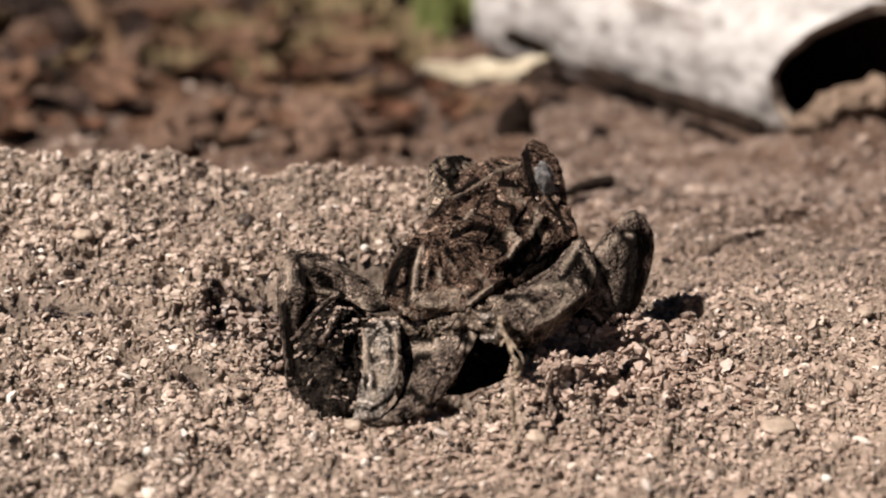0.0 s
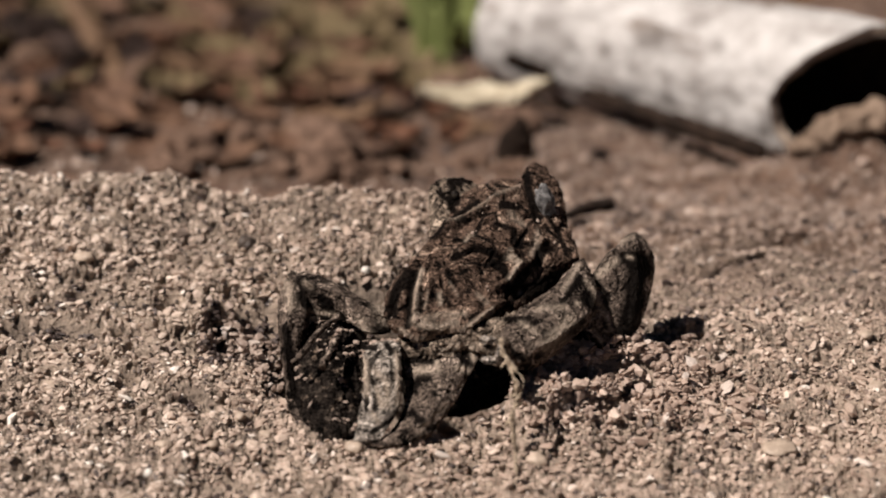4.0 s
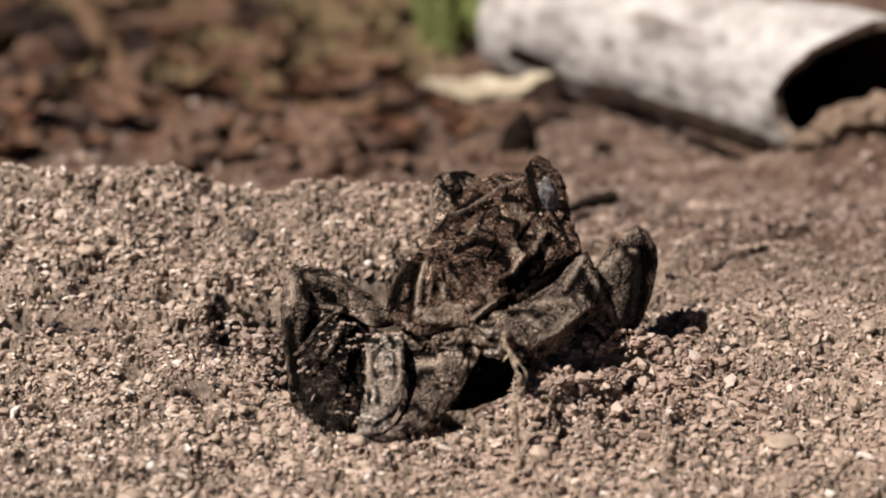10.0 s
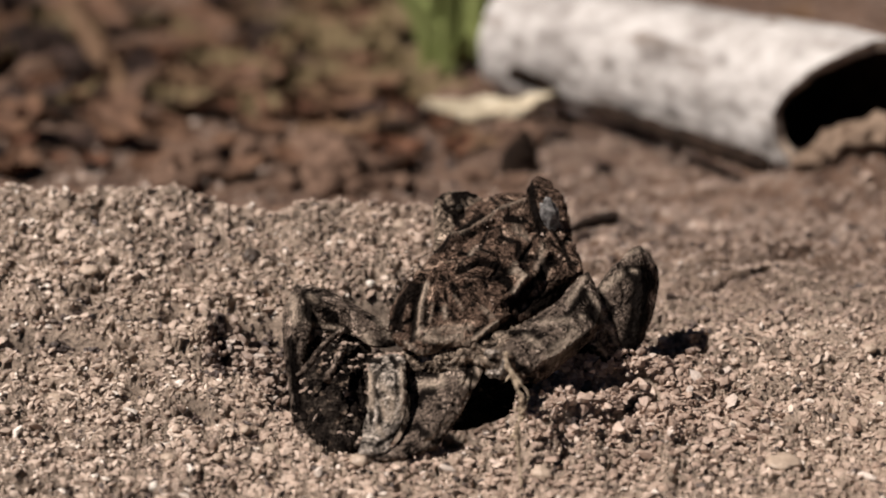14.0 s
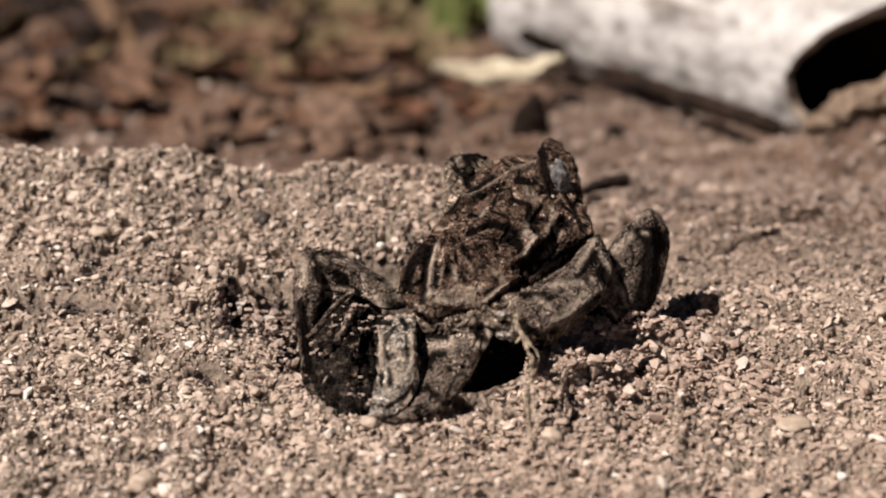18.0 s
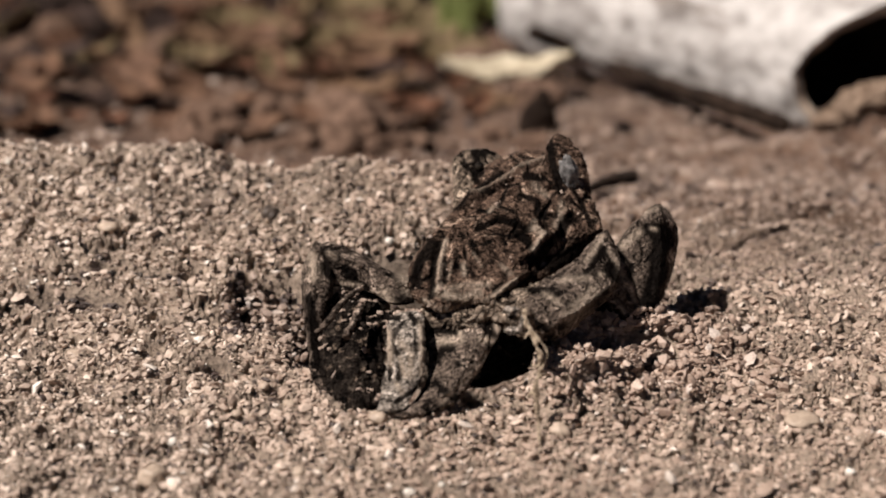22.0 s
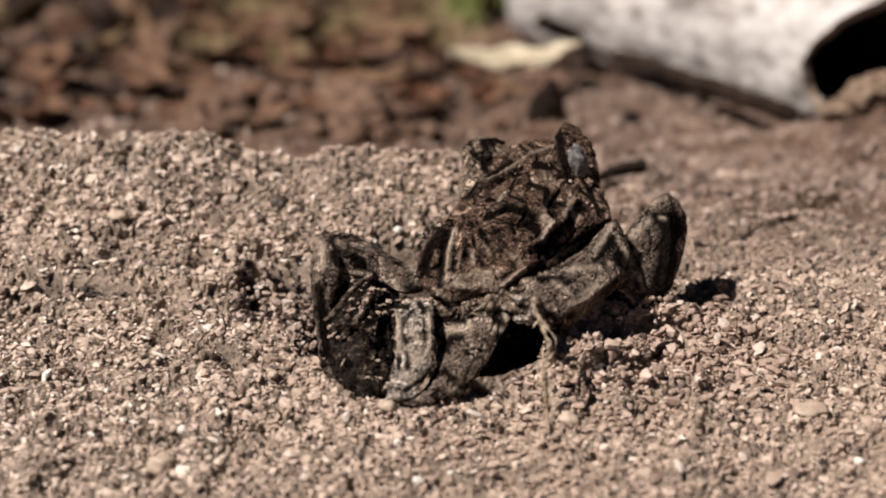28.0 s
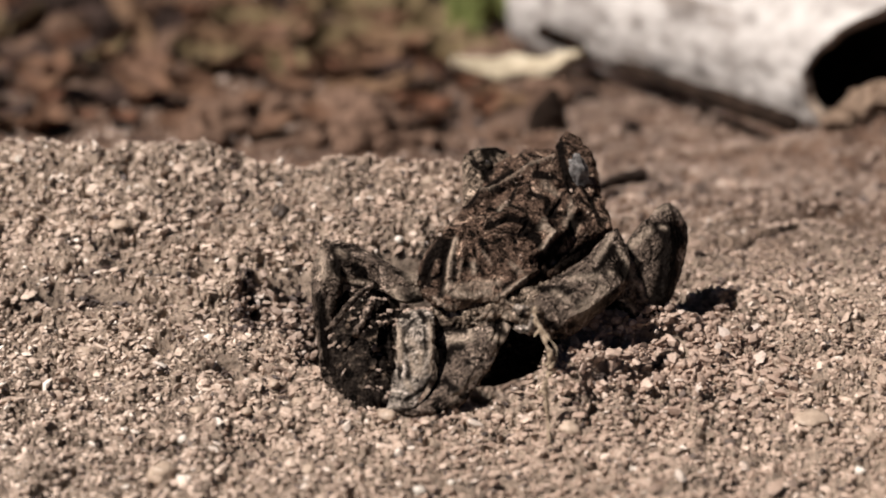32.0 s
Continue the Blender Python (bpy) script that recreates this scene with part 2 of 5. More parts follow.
def plain(name, colour, colour2, rough, scale, dist=0.0):
    m, nt, b = material(name, rough)
    f = noise_tex(nt, scale, 5, 0.65)
    nt.links.new(ramp(nt, f, [(0.38, colour), (0.64, colour2)]), b.inputs["Base Color"])
    b.inputs["Specular IOR Level"].default_value = 0.5 if rough < 0.3 else 0.15
    if dist:
        bump(nt, b, f, dist, 0.7)
    return m


M_EYE = plain("eye_wet", (0.006, 0.005, 0.004), (0.03, 0.024, 0.018), 0.08, 900)
M_EYELID = plain("eyelid_grey", (0.055, 0.052, 0.051), (0.23, 0.220, 0.213), 0.6, 900, 0.0004)
M_ROOT = plain("dry_root", (0.15, 0.110, 0.076), (0.50, 0.40, 0.29), 0.85, 1100, 0.0012)
M_TWIG = plain("dark_twig", (0.012, 0.008, 0.006), (0.04, 0.026, 0.019), 0.85, 500, 0.0006)
M_LEAF_BROWN = plain("dead_leaf_brown", (0.082, 0.042, 0.026), (0.148, 0.083, 0.051), 0.7, 160, 0.0006)
M_LEAF_TAN = plain("dead_leaf_tan", (0.105, 0.061, 0.035), (0.170, 0.104, 0.062), 0.7, 160, 0.0006)
M_LEAF_CREAM = plain("dead_leaf_cream", (0.36, 0.30, 0.21), (0.56, 0.49, 0.37), 0.65, 140, 0.0006)
M_LEAF_DARK = plain("dead_leaf_dark", (0.018, 0.011, 0.009), (0.055, 0.033, 0.026), 0.75, 180, 0.0006)
M_LEAF_OLIVE = plain("dead_leaf_olive", (0.100, 0.072, 0.036), (0.185, 0.136, 0.074), 0.7, 160, 0.0006)
M_LEAF_RUST = plain("dead_leaf_rust", (0.087, 0.038, 0.022), (0.164, 0.079, 0.046), 0.7, 160, 0.0006)
M_GRASS = plain("green_blade", (0.135, 0.160, 0.050), (0.220, 0.245, 0.090), 0.5, 90, 0.0003)
M_DARK = plain("black_soil", (0.008, 0.005, 0.004), (0.035, 0.021, 0.016), 0.95, 260, 0.003)
M_CLOD_TAN = plain("tan_soil", (0.13, 0.088, 0.062), (0.27, 0.195, 0.143), 0.95, 240, 0.003)
M_CLOD = plain("dark_soil", (0.067, 0.040, 0.028), (0.207, 0.131, 0.093), 0.95, 260, 0.003)


def bark_material():
    m, nt, b = material("birch_bark", 0.6)
    base = ramp(nt, noise_tex(nt, 120, 5, 0.65), [(0.34, (0.30, 0.272, 0.252)), (0.47, (0.42, 0.392, 0.370)), (0.62, (0.52, 0.492, 0.468))])
    blot = ramp(nt, noise_tex(nt, 95, 3, 0.5, "Generated", (0.05, 0.05, 0.09)), [(0.60, grey(0)), (0.68, grey(1))])
    c = mix(nt, blot, base, (0.20, 0.165, 0.14))
    patch = ramp(nt, noise_tex(nt, 46, 3, 0.5), [(0.53, grey(0)), (0.62, grey(0.35))])
    c = mix(nt, patch, c, (0.13, 0.11, 0.10))
    at = nt.nodes.new("ShaderNodeAttribute")
    at.attribute_name = "mark"
    k = mix(nt, 1.0, at.outputs["Color"], ramp(nt, noise_tex(nt, 300, 4), [(0.25, grey(0.5)), (0.50, grey(1.0))]), "MULTIPLY")
    c = mix(nt, k, c, (0.13, 0.112, 0.10))
    nt.links.new(c, b.inputs["Base Color"])
    bump(nt, b, noise_tex(nt, 240, 5), 0.0008, 0.7)
    return m


M_BARK = bark_material()
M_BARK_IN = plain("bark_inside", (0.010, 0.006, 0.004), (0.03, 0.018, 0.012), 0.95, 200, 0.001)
M_BARK_EDGE = plain("bark_edge", (0.22, 0.16, 0.12), (0.42, 0.34, 0.27), 0.85, 400, 0.0005)


# ---- building helpers ----
def mesh_from(name, verts, faces, smooth=True):
    me = bpy.data.meshes.new(name)
    me.from_pydata([tuple(v) for v in verts], [], faces)
    me.validate()
    if smooth:
        me.shade_smooth()
    return me


def thing(name, place, label, category, group="", kind=""):
    ob = new(name)
    ob.empty_display_size = 0.005
    ob.location = place
    return tagged(ob, label, category, group, kind)


def part(name, me, mat, parent, label=""):
    ob = new(name, me)
    if mat:
        me.materials.append(mat)
    ob.parent = parent
    if parent.type == "EMPTY":
        ob.matrix_parent_inverse = Matrix.Translation(parent.location).inverted()
    return tagged(ob, label)


def spline(points, n):
    """n places along a smooth curve through the control rows (Catmull-Rom)."""
    p = np.array(points, float)
    p = np.vstack([2 * p[0] - p[1], p, 2 * p[-1] - p[-2]])
    out = []
    for s in np.linspace(0, len(points) - 1 - 1e-9, n):
        i, f = int(s), s - int(s)
        a, b, c, d = p[i:i + 4]
        out.append(0.5 * (2 * b + (c - a) * f + (2 * a - 5 * b + 4 * c - d) * f * f + (3 * b - a - 3 * c + d) * f ** 3))
    return np.array(out)


def crease(q):
    """Plates of skin with sharp furrows between them, about -1 to 1."""
    d = noise.voronoi(q)[0]
    return min(1.0, (d[1] - d[0]) * 2.2) - 0.55


UPV = np.array((0.0, 0.309, 0.951))


def strokes(points, lines):
    """Sum over short lines (a, b, height, width) of a soft stroke laid across the body from behind."""
    out = np.zeros(len(points))
    pu, pv = points[:, 0], points @ UPV
    for a, b, height, wide in lines:
        a, b = np.array(a), np.array(b)
        au, av, bu, bv = a[0], a @ UPV, b[0], b @ UPV
        du, dv = bu - au, bv - av
        f = np.clip(((pu - au) * du + (pv - av) * dv) / (du * du + dv * dv + 1e-12), 0, 1)
        e = ((pu - au - f * du) ** 2 + (pv - av - f * dv) ** 2) / (wide * wide)
        out += height * np.exp(-np.minimum(e, 40))
    return out


def limb(name, rows, side, rings=40, around=36, lumps=0.0006, seed=0.0, caps=(0.5, 0.5)):
    """A round stem or fold: rows of x, y, z, half width along 'side', half thickness; rounded ends; lumps and furrows."""
    c = spline(rows, rings)
    side = Vector(side).normalized()
    verts = []
    length = np.linalg.norm(np.diff(c[:, :3], axis=0), axis=1).sum()
    for i in range(rings):
        t = Vector(c[min(i + 1, rings - 1), :3]) - Vector(c[max(i - 1, 0), :3])
        t.normalize()
        s = (side - t * side.dot(t)).normalized()
        u = t.cross(s)
        f = i / (rings - 1)
        taper = 1.0
        for edge, cap in ((f, caps[0]), (1 - f, caps[1])):
            reach = cap * max(c[i, 3], c[i, 4]) / length
            if edge < reach:
                taper *= math.sqrt(max(0.0, 1 - (1 - edge / reach) ** 2))
        for k in range(around):
            a = 2 * math.pi * k / around
            out = s * math.cos(a) + u * math.sin(a)
            p = Vector(c[i, :3]) + taper * (s * math.cos(a) * c[i, 3] + u * math.sin(a) * c[i, 4])
            if lumps > 0 and taper > 0.02:
                q = p * 170 + Vector((seed, seed * 0.7, -seed))
                warp = Vector((noise.noise(q * 1.3), noise.noise(q * 1.3 + Vector((9, 0, 0))), 0)) * 0.35
                p += out * lumps * (0.8 * noise.fractal(q, 1.2, 2.1, 2) + 0.95 * crease((q + warp) * 1.7) + 0.14 * crease((q - warp) * 5.0))
            verts.append(p)
    faces = [(i * around + k, i * around + (k + 1) % around, (i + 1) * around + (k + 1) % around, (i + 1) * around + k)
             for i in range(rings - 1) for k in range(around)]
    faces += [tuple(range(around - 1, -1, -1)), tuple(range((rings - 1) * around, rings * around))]
    return mesh_from(name, verts, faces)


def blob(name, centre, radii, axis_pose=None, lumps=0.1, seed=0.0, level=3):
    bm = bmesh.new()
    bmesh.ops.create_icosphere(bm, subdivisions=level, radius=1.0)
    rot = axis_pose or Matrix.Identity(4)
    for v in bm.verts:
        k = 1 + lumps * noise.fractal(v.co * 1.6 + Vector((seed, -seed, seed * 0.3)), 1.0, 2.0, 3)
        q = Vector((v.co.x * radii[0], v.co.y * radii[1], v.co.z * radii[2])) * k
        v.co = rot @ q + Vector(centre)
    me = bpy.data.meshes.new(name)
    bm.to_mesh(me)
    bm.free()
    me.shade_smooth()
    return me


# ---- the lie of the land ----
def step(a, b, x):
    f = min(1.0, max(0.0, (x - a) / (b - a)))
    return f * f * (3 - 2 * f)


def bell(x, y, cx, cy, rx, ry):
    return math.exp(-(((x - cx) / rx) ** 2 + ((y - cy) / ry) ** 2))


def pit(x, y):
    """0 outside the burrow, 1 in its middle."""
    back = 0.0275 - (0.0075 * step(-0.002, 0.008, -x) if y > 0.012 else 0.0)
    u, v = (x + 0.002) / (0.042 if x > -0.002 else 0.0315), (y - 0.012 - 0.08 * x) / back
    ang, r = math.atan2(v, u), math.hypot(u, v)
    r += 0.08 * noise.noise(Vector((math.cos(ang) * 2, math.sin(ang) * 2, 3.0)))
    front = y + 0.0128 - 0.30 * (x + 0.009) - 0.005 * step(0.0115, 0.016, x) - 0.2 * max(0.0, x - 0.016) + 0.0090 * math.exp(-((x - 0.0050) / 0.0085) ** 2)
    return (1 - step(0.76, 1.02, r)) * step(-0.0005, 0.0045, front + 0.001 * noise.noise(Vector((x * 150, y * 150, 2))))


def trench(x, y, a, b, wide):
    dx, dy = b[0] - a[0], b[1] - a[1]
    f = max(0.0, min(1.0, ((x - a[0]) * dx + (y - a[1]) * dy) / (dx * dx + dy * dy)))
    d = math.hypot(x - a[0] - f * dx, y - a[1] - f * dy) + 0.0012 * noise.noise(Vector((x * 300, y * 300, 1)))
    return math.exp(-(d / wide) ** 2) if d < 3 * wide else 0.0


CRACKS = [
    ((-0.0819, 0.0150), (-0.0752, 0.0160), 0.0025, 0.0015),
    ((-0.0763, 0.0205), (-0.0525, 0.0223), 0.0014, 0.0013),
    ((-0.0851, 0.0141), (-0.0674, 0.0146), 0.0019, 0.0020),
    ((-0.0754, 0.0242), (-0.0721, 0.0251), 0.0015, 0.0015),
    ((-0.0624, 0.0195), (-0.0563, 0.0205), 0.0019, 0.0020),
    ((-0.0548, 0.0225), (-0.0535, 0.0231), 0.0019, 0.0020),
    ((-0.0488, -0.0040), (-0.0472, -0.0032), 0.0020, 0.0020),
    ((-0.0613, 0.0018), (-0.0594, 0.0033), 0.0019, 0.0020),
    ((-0.0457, -0.0072), (-0.0432, -0.0061), 0.0015, 0.0020),
    ((-0.0389, 0.0223), (-0.0320, 0.0205), 0.0019, 0.0025),
    # laid along the right shank's cast shadow, so its dark crumbs deepen it
    ((0.0373, 0.0108), (0.0510, 0.0199), 0.0020, 0.0020),
    ((0.0563, 0.0497), (0.0697, 0.0591), 0.0015, 0.0013),
    ((-0.0452, 0.0225), (-0.0426, 0.0116), 0.0012, 0.0008),
    ((-0.0492, 0.0110), (-0.0423, 0.0077), 0.0019, 0.0015),
    ((0.0422, 0.0284), (0.0592, 0.0267), 0.0009, 0.0006),
    ((0.0299, -0.0004), (0.0398, 0.0018), 0.0019, 0.0020),
    ((0.0338, -0.0057), (0.0412, -0.0004), 0.0017, 0.0020),
    ((0.0209, -0.0075), (0.0276, -0.0022), 0.0019, 0.0020),
    ((0.0227, -0.0127), (0.0314, -0.0093), 0.0017, 0.0020),
    ((0.0281, 0.0055), (0.0348, 0.0070), 0.0015, 0.0015),
    ((0.0283, -0.0089), (0.0369, -0.0072), 0.0019, 0.0015),
    ((-0.0393, -0.0257), (-0.0358, -0.0305), 0.0014, 0.0013),]
HOLLOW = ((-0.0475, 0.0225), (-0.0390, 0.0232), (-0.0300, 0.0225), (-0.0250, 0.0130), (-0.0250, -0.0070), (-0.0285, -0.0082),
          (-0.0328, -0.0018), (-0.0371, 0.0053), (-0.0428, 0.0077), (-0.0488, 0.0123))


def in_crack(x, y):
    return max(trench(x, y, a, b, w) for a, b, w, h in CRACKS)


def rubble(x, y):
    """1 inside the caved-in hollow beside the burrow, 0 outside."""
    if not (-0.055 < x < -0.02 and -0.015 < y < 0.03):
        return 0.0
    x += 0.0016 * noise.noise(Vector((x * 260, y * 260, 6)))
    y += 0.0016 * noise.noise(Vector((x * 260, y * 260, 16)))
    inside, near = False, 1.0
    for (ax, ay), (bx, by) in zip(HOLLOW, HOLLOW[1:] + HOLLOW[:1]):
        if (ay > y) != (by > y) and x < ax + (y - ay) / (by - ay) * (bx - ax):
            inside = not inside
        f = max(0.0, min(1.0, ((x - ax) * (bx - ax) + (y - ay) * (by - ay)) / ((bx - ax) ** 2 + (by - ay) ** 2)))
        near = min(near, math.hypot(x - ax - f * (bx - ax), y - ay - f * (by - ay)))
    return step(-0.0005, 0.0036, near) if inside else 0.0


def lie(x, y):
    """Height of the ground."""
    crest_y = 0.052 + 0.0012 * noise.noise(Vector((x * 30, 1.7, 0))) + 0.0015 * noise.noise(Vector((x * 160, 1.7, 0)))
    left = (1 - step(-0.002, 0.030, x)) * (1 - step(0.16, 0.45, -x))
    yy = min(y, crest_y)
    mound = 0.25 * max(yy, -0.1) + (0.178 - 0.15 * max(-1.0, min(0.0, x * 10))) * max(0.0, yy - 0.004)
    plain_ = 0.25 * max(-0.1, min(y, 0.02)) + 0.002 * step(0.02, 0.06, y)
    plain_ += (0.001 - plain_) * step(0.06, 0.14, y)
    back = step(crest_y, crest_y + 0.020, y)
    mound += (0.0 - mound) * back
    z = plain_ + (mound - plain_) * left
    z += 0.0020 * noise.fractal(Vector((x * 30, y * 30, 0)), 1.0, 2.0, 4)
    if -0.12 < y < 0.25 and abs(x) < 0.2:
        for a, b, w, h in CRACKS:
            z -= 2.1 * h * trench(x, y, a, b, 0.8 * w)
    if 0.05 < y < 0.3 and abs(x) < 0.2:
        d = noise.voronoi(Vector((x * 120, y * 95, 3)) + 0.5 * Vector((noise.noise(Vector((x * 150, y * 150, 0))), noise.noise(Vector((x * 150, y * 150, 5))), 0)))[0]
        z -= 0.0030 * max(0.0, 1 - d[0] * 2.4) * step(0.05, 0.07, y)
    z += 0.0055 * bell(x, y, 0.031, 0.004, 0.012, 0.007)
    z += 0.0165 * bell(x, y, 0.112, 0.139, 0.028, 0.012)
    z += 0.0062 * bell(x, y, 0.0225, -0.0105, 0.0085, 0.0055)
    z += 0.0016 * bell(x, y, -0.010, -0.0190, 0.019, 0.0045)
    z -= (0.027 + 0.022 * bell(x, y, 0.008, 0.004, 0.016, 0.014)) * pit(x, y)
    z -= 0.0115 * rubble(x, y) * (1 - pit(x, y))
    z += step(0.25, 1.5, y) * 0.05 * noise.fractal(Vector((x * 3, y * 3, 2)), 1.0, 2.0, 3)
    far = math.hypot(x, y)
    z += step(2.0, 12.0, far) * 0.3 * noise.noise(Vector((x * 0.3, y * 0.3, 0)))
    return z


def spread(lo, hi, fine, reach):
    """Coordinates fine between lo and hi, then wider and wider out to the reach."""
    mid = list(np.arange(lo, hi, fine))
    out, s = [], fine
    while not out or out[-1] < reach:
        s *= 1.035 if s < 0.003 else 1.3
        out.append((out[-1] if out else 0.0) + s)
    return [lo - o for o in reversed(out)] + mid + [hi + o for o in out]


def hash01(i, j, k):
    """A repeatable random number for each cell of a lattice."""
    h = np.sin(i * 127.1 + j * 311.7 + k * 74.7) * 43758.5453
    return h - np.floor(h)


def ripple(x, y, k):
    """Smooth noise on arrays, -1 to 1, one lattice cell to a unit."""
    i, j = np.floor(x), np.floor(y)
    f, g = x - i, y - j
    f, g = f * f * (3 - 2 * f), g * g * (3 - 2 * g)
    a, b = hash01(i, j, k), hash01(i + 1, j, k)
    c, d = hash01(i, j + 1, k), hash01(i + 1, j + 1, k)
    return 2 * ((a + (b - a) * f) * (1 - g) + (c + (d - c) * f) * g) - 1


def cells(x, y, k):
    """Distances to the nearest and second nearest seed, and a random number of the nearest one's."""
    i, j = np.floor(x), np.floor(y)
    near, second, who = np.full(x.shape, 9.0), np.full(x.shape, 9.0), np.zeros(x.shape)
    for di in (-1, 0, 1):
        for dj in (-1, 0, 1):
            ci, cj = i + di, j + dj
            d = np.hypot(ci + hash01(ci, cj, k) - x, cj + hash01(ci, cj, k + 1) - y)
            first = d < near
            second = np.where(first, near, np.minimum(second, d))
            who = np.where(first, hash01(ci, cj, k + 2), who)
            near = np.where(first, d, near)
    return near, second, who


def smooth01(a, b, v):
    f = np.clip((v - a) / (b - a), 0, 1)
    return f * f * (3 - 2 * f)


def crust(x, y):
    """Cemented sand: embedded grains of two sizes, gaps between some of them, deep pores and soft clumps."""
    fade = smooth01(0.13, 0.11, np.abs(x)) * smooth01(-0.085, -0.07, y) * smooth01(0.12, 0.08, y)
    wx, wy = x + 0.0006 * ripple(x * 700, y * 700, 3) + 0.0003 * ripple(x * 1700, y * 1700, 5), y + 0.0006 * ripple(x * 700, y * 700, 13) + 0.0003 * ripple(x * 1700, y * 1700, 15)
    near, second, who = cells(wx * 760, wy * 640, 20)
    h = 0.00030 * (who - 0.5) + 0.00030 * np.clip(1 - near * near * 1.6, 0, 1)
    h -= 0.0013 * smooth01(0.24, 0.02, second - near) * smooth01(-0.45, 0.15, ripple(x * 260, y * 200, 31))
    near, second, who = cells(wx * 1700, wy * 1500, 40)
    h += 0.00028 * who * np.clip(1 - near * near * 1.5, 0, 1) + 0.00010 * ripple(x * 4200, y * 4200, 7)
    bx, by = wx + 0.0009 * ripple(x * 420, y * 420, 51), wy + 0.0012 * ripple(x * 420, y * 420, 53)
    near, second, who = cells(bx * 300, by * 250, 60)
    h -= 0.0027 * smooth01(1.0, 0.35, near / (0.10 + 0.24 * who)) * (who > 0.25)
    h += 0.0011 * ripple(x * 190, y * 170, 71) + 0.0008 * ripple(x * 360, y * 330, 73)
    return h * fade


def build_ground():
    cx, cy = np.array(spread(-0.105, 0.105, 0.0007, 70.0)), np.array(spread(-0.062, 0.068, 0.0007, 70.0))
    low = np.array([[lie(x, y) for x in cx] for y in cy])
    xs, ys = np.array(spread(-0.100, 0.100, 0.00024, 70.0)), np.array(spread(-0.062, 0.070, 0.00024, 70.0))
    low = np.stack([np.interp(xs, cx, r) for r in low])
    low = np.stack([np.interp(ys, cy, low[:, k]) for k in range(len(xs))], 1)
    gx, gy = np.meshgrid(xs, ys)
    # the crust stands out along the slope's own normal
    soft = np.stack([np.interp(ys, cy[::8], [lie(x, y) for y in cy[::8]]) for x in cx[::8]], 1)
    soft = np.stack([np.interp(xs, cx[::8], r) for r in soft])
    dz_y, dz_x = np.gradient(soft, ys, xs)
    normal = np.stack([-np.clip(dz_x, -0.4, 0.4), -np.clip(dz_y, -0.3, 0.6), np.ones_like(soft)], 2)
    normal /= np.linalg.norm(normal, axis=2)[:, :, None]
    dz_y, dz_x = np.gradient(low, ys, xs)
    calm = 1 / (1 + (np.hypot(dz_x, dz_y) / 1.6) ** 4)
    co = (np.stack([gx, gy, low], 2) + normal * (calm * crust(gx, gy))[:, :, None]).reshape(-1, 3)
    nx, ny = len(xs), len(ys)
    k = (np.arange(ny - 1)[:, None] * nx + np.arange(nx - 1)[None, :]).reshape(-1)
    quads = np.stack([k, k + 1, k + nx + 1, k + nx], 1).reshape(-1)
    me = bpy.data.meshes.new("ground")
    me.vertices.add(len(co))
    me.vertices.foreach_set("co", co.reshape(-1).astype(np.float32))
    me.loops.add(len(quads))
    me.loops.foreach_set("vertex_index", quads.astype(np.int32))
    me.polygons.add(len(k))
    me.polygons.foreach_set("loop_start", np.arange(0, len(quads), 4, dtype=np.int32))
    me.update(calc_edges=True)
    me.shade_smooth()
    me.materials.append(M_GROUND)
    return tagged(new("ground", me), "tan sandy soil with a burrow and dark leaf mould behind", "ground", kind="structure")


build_ground()


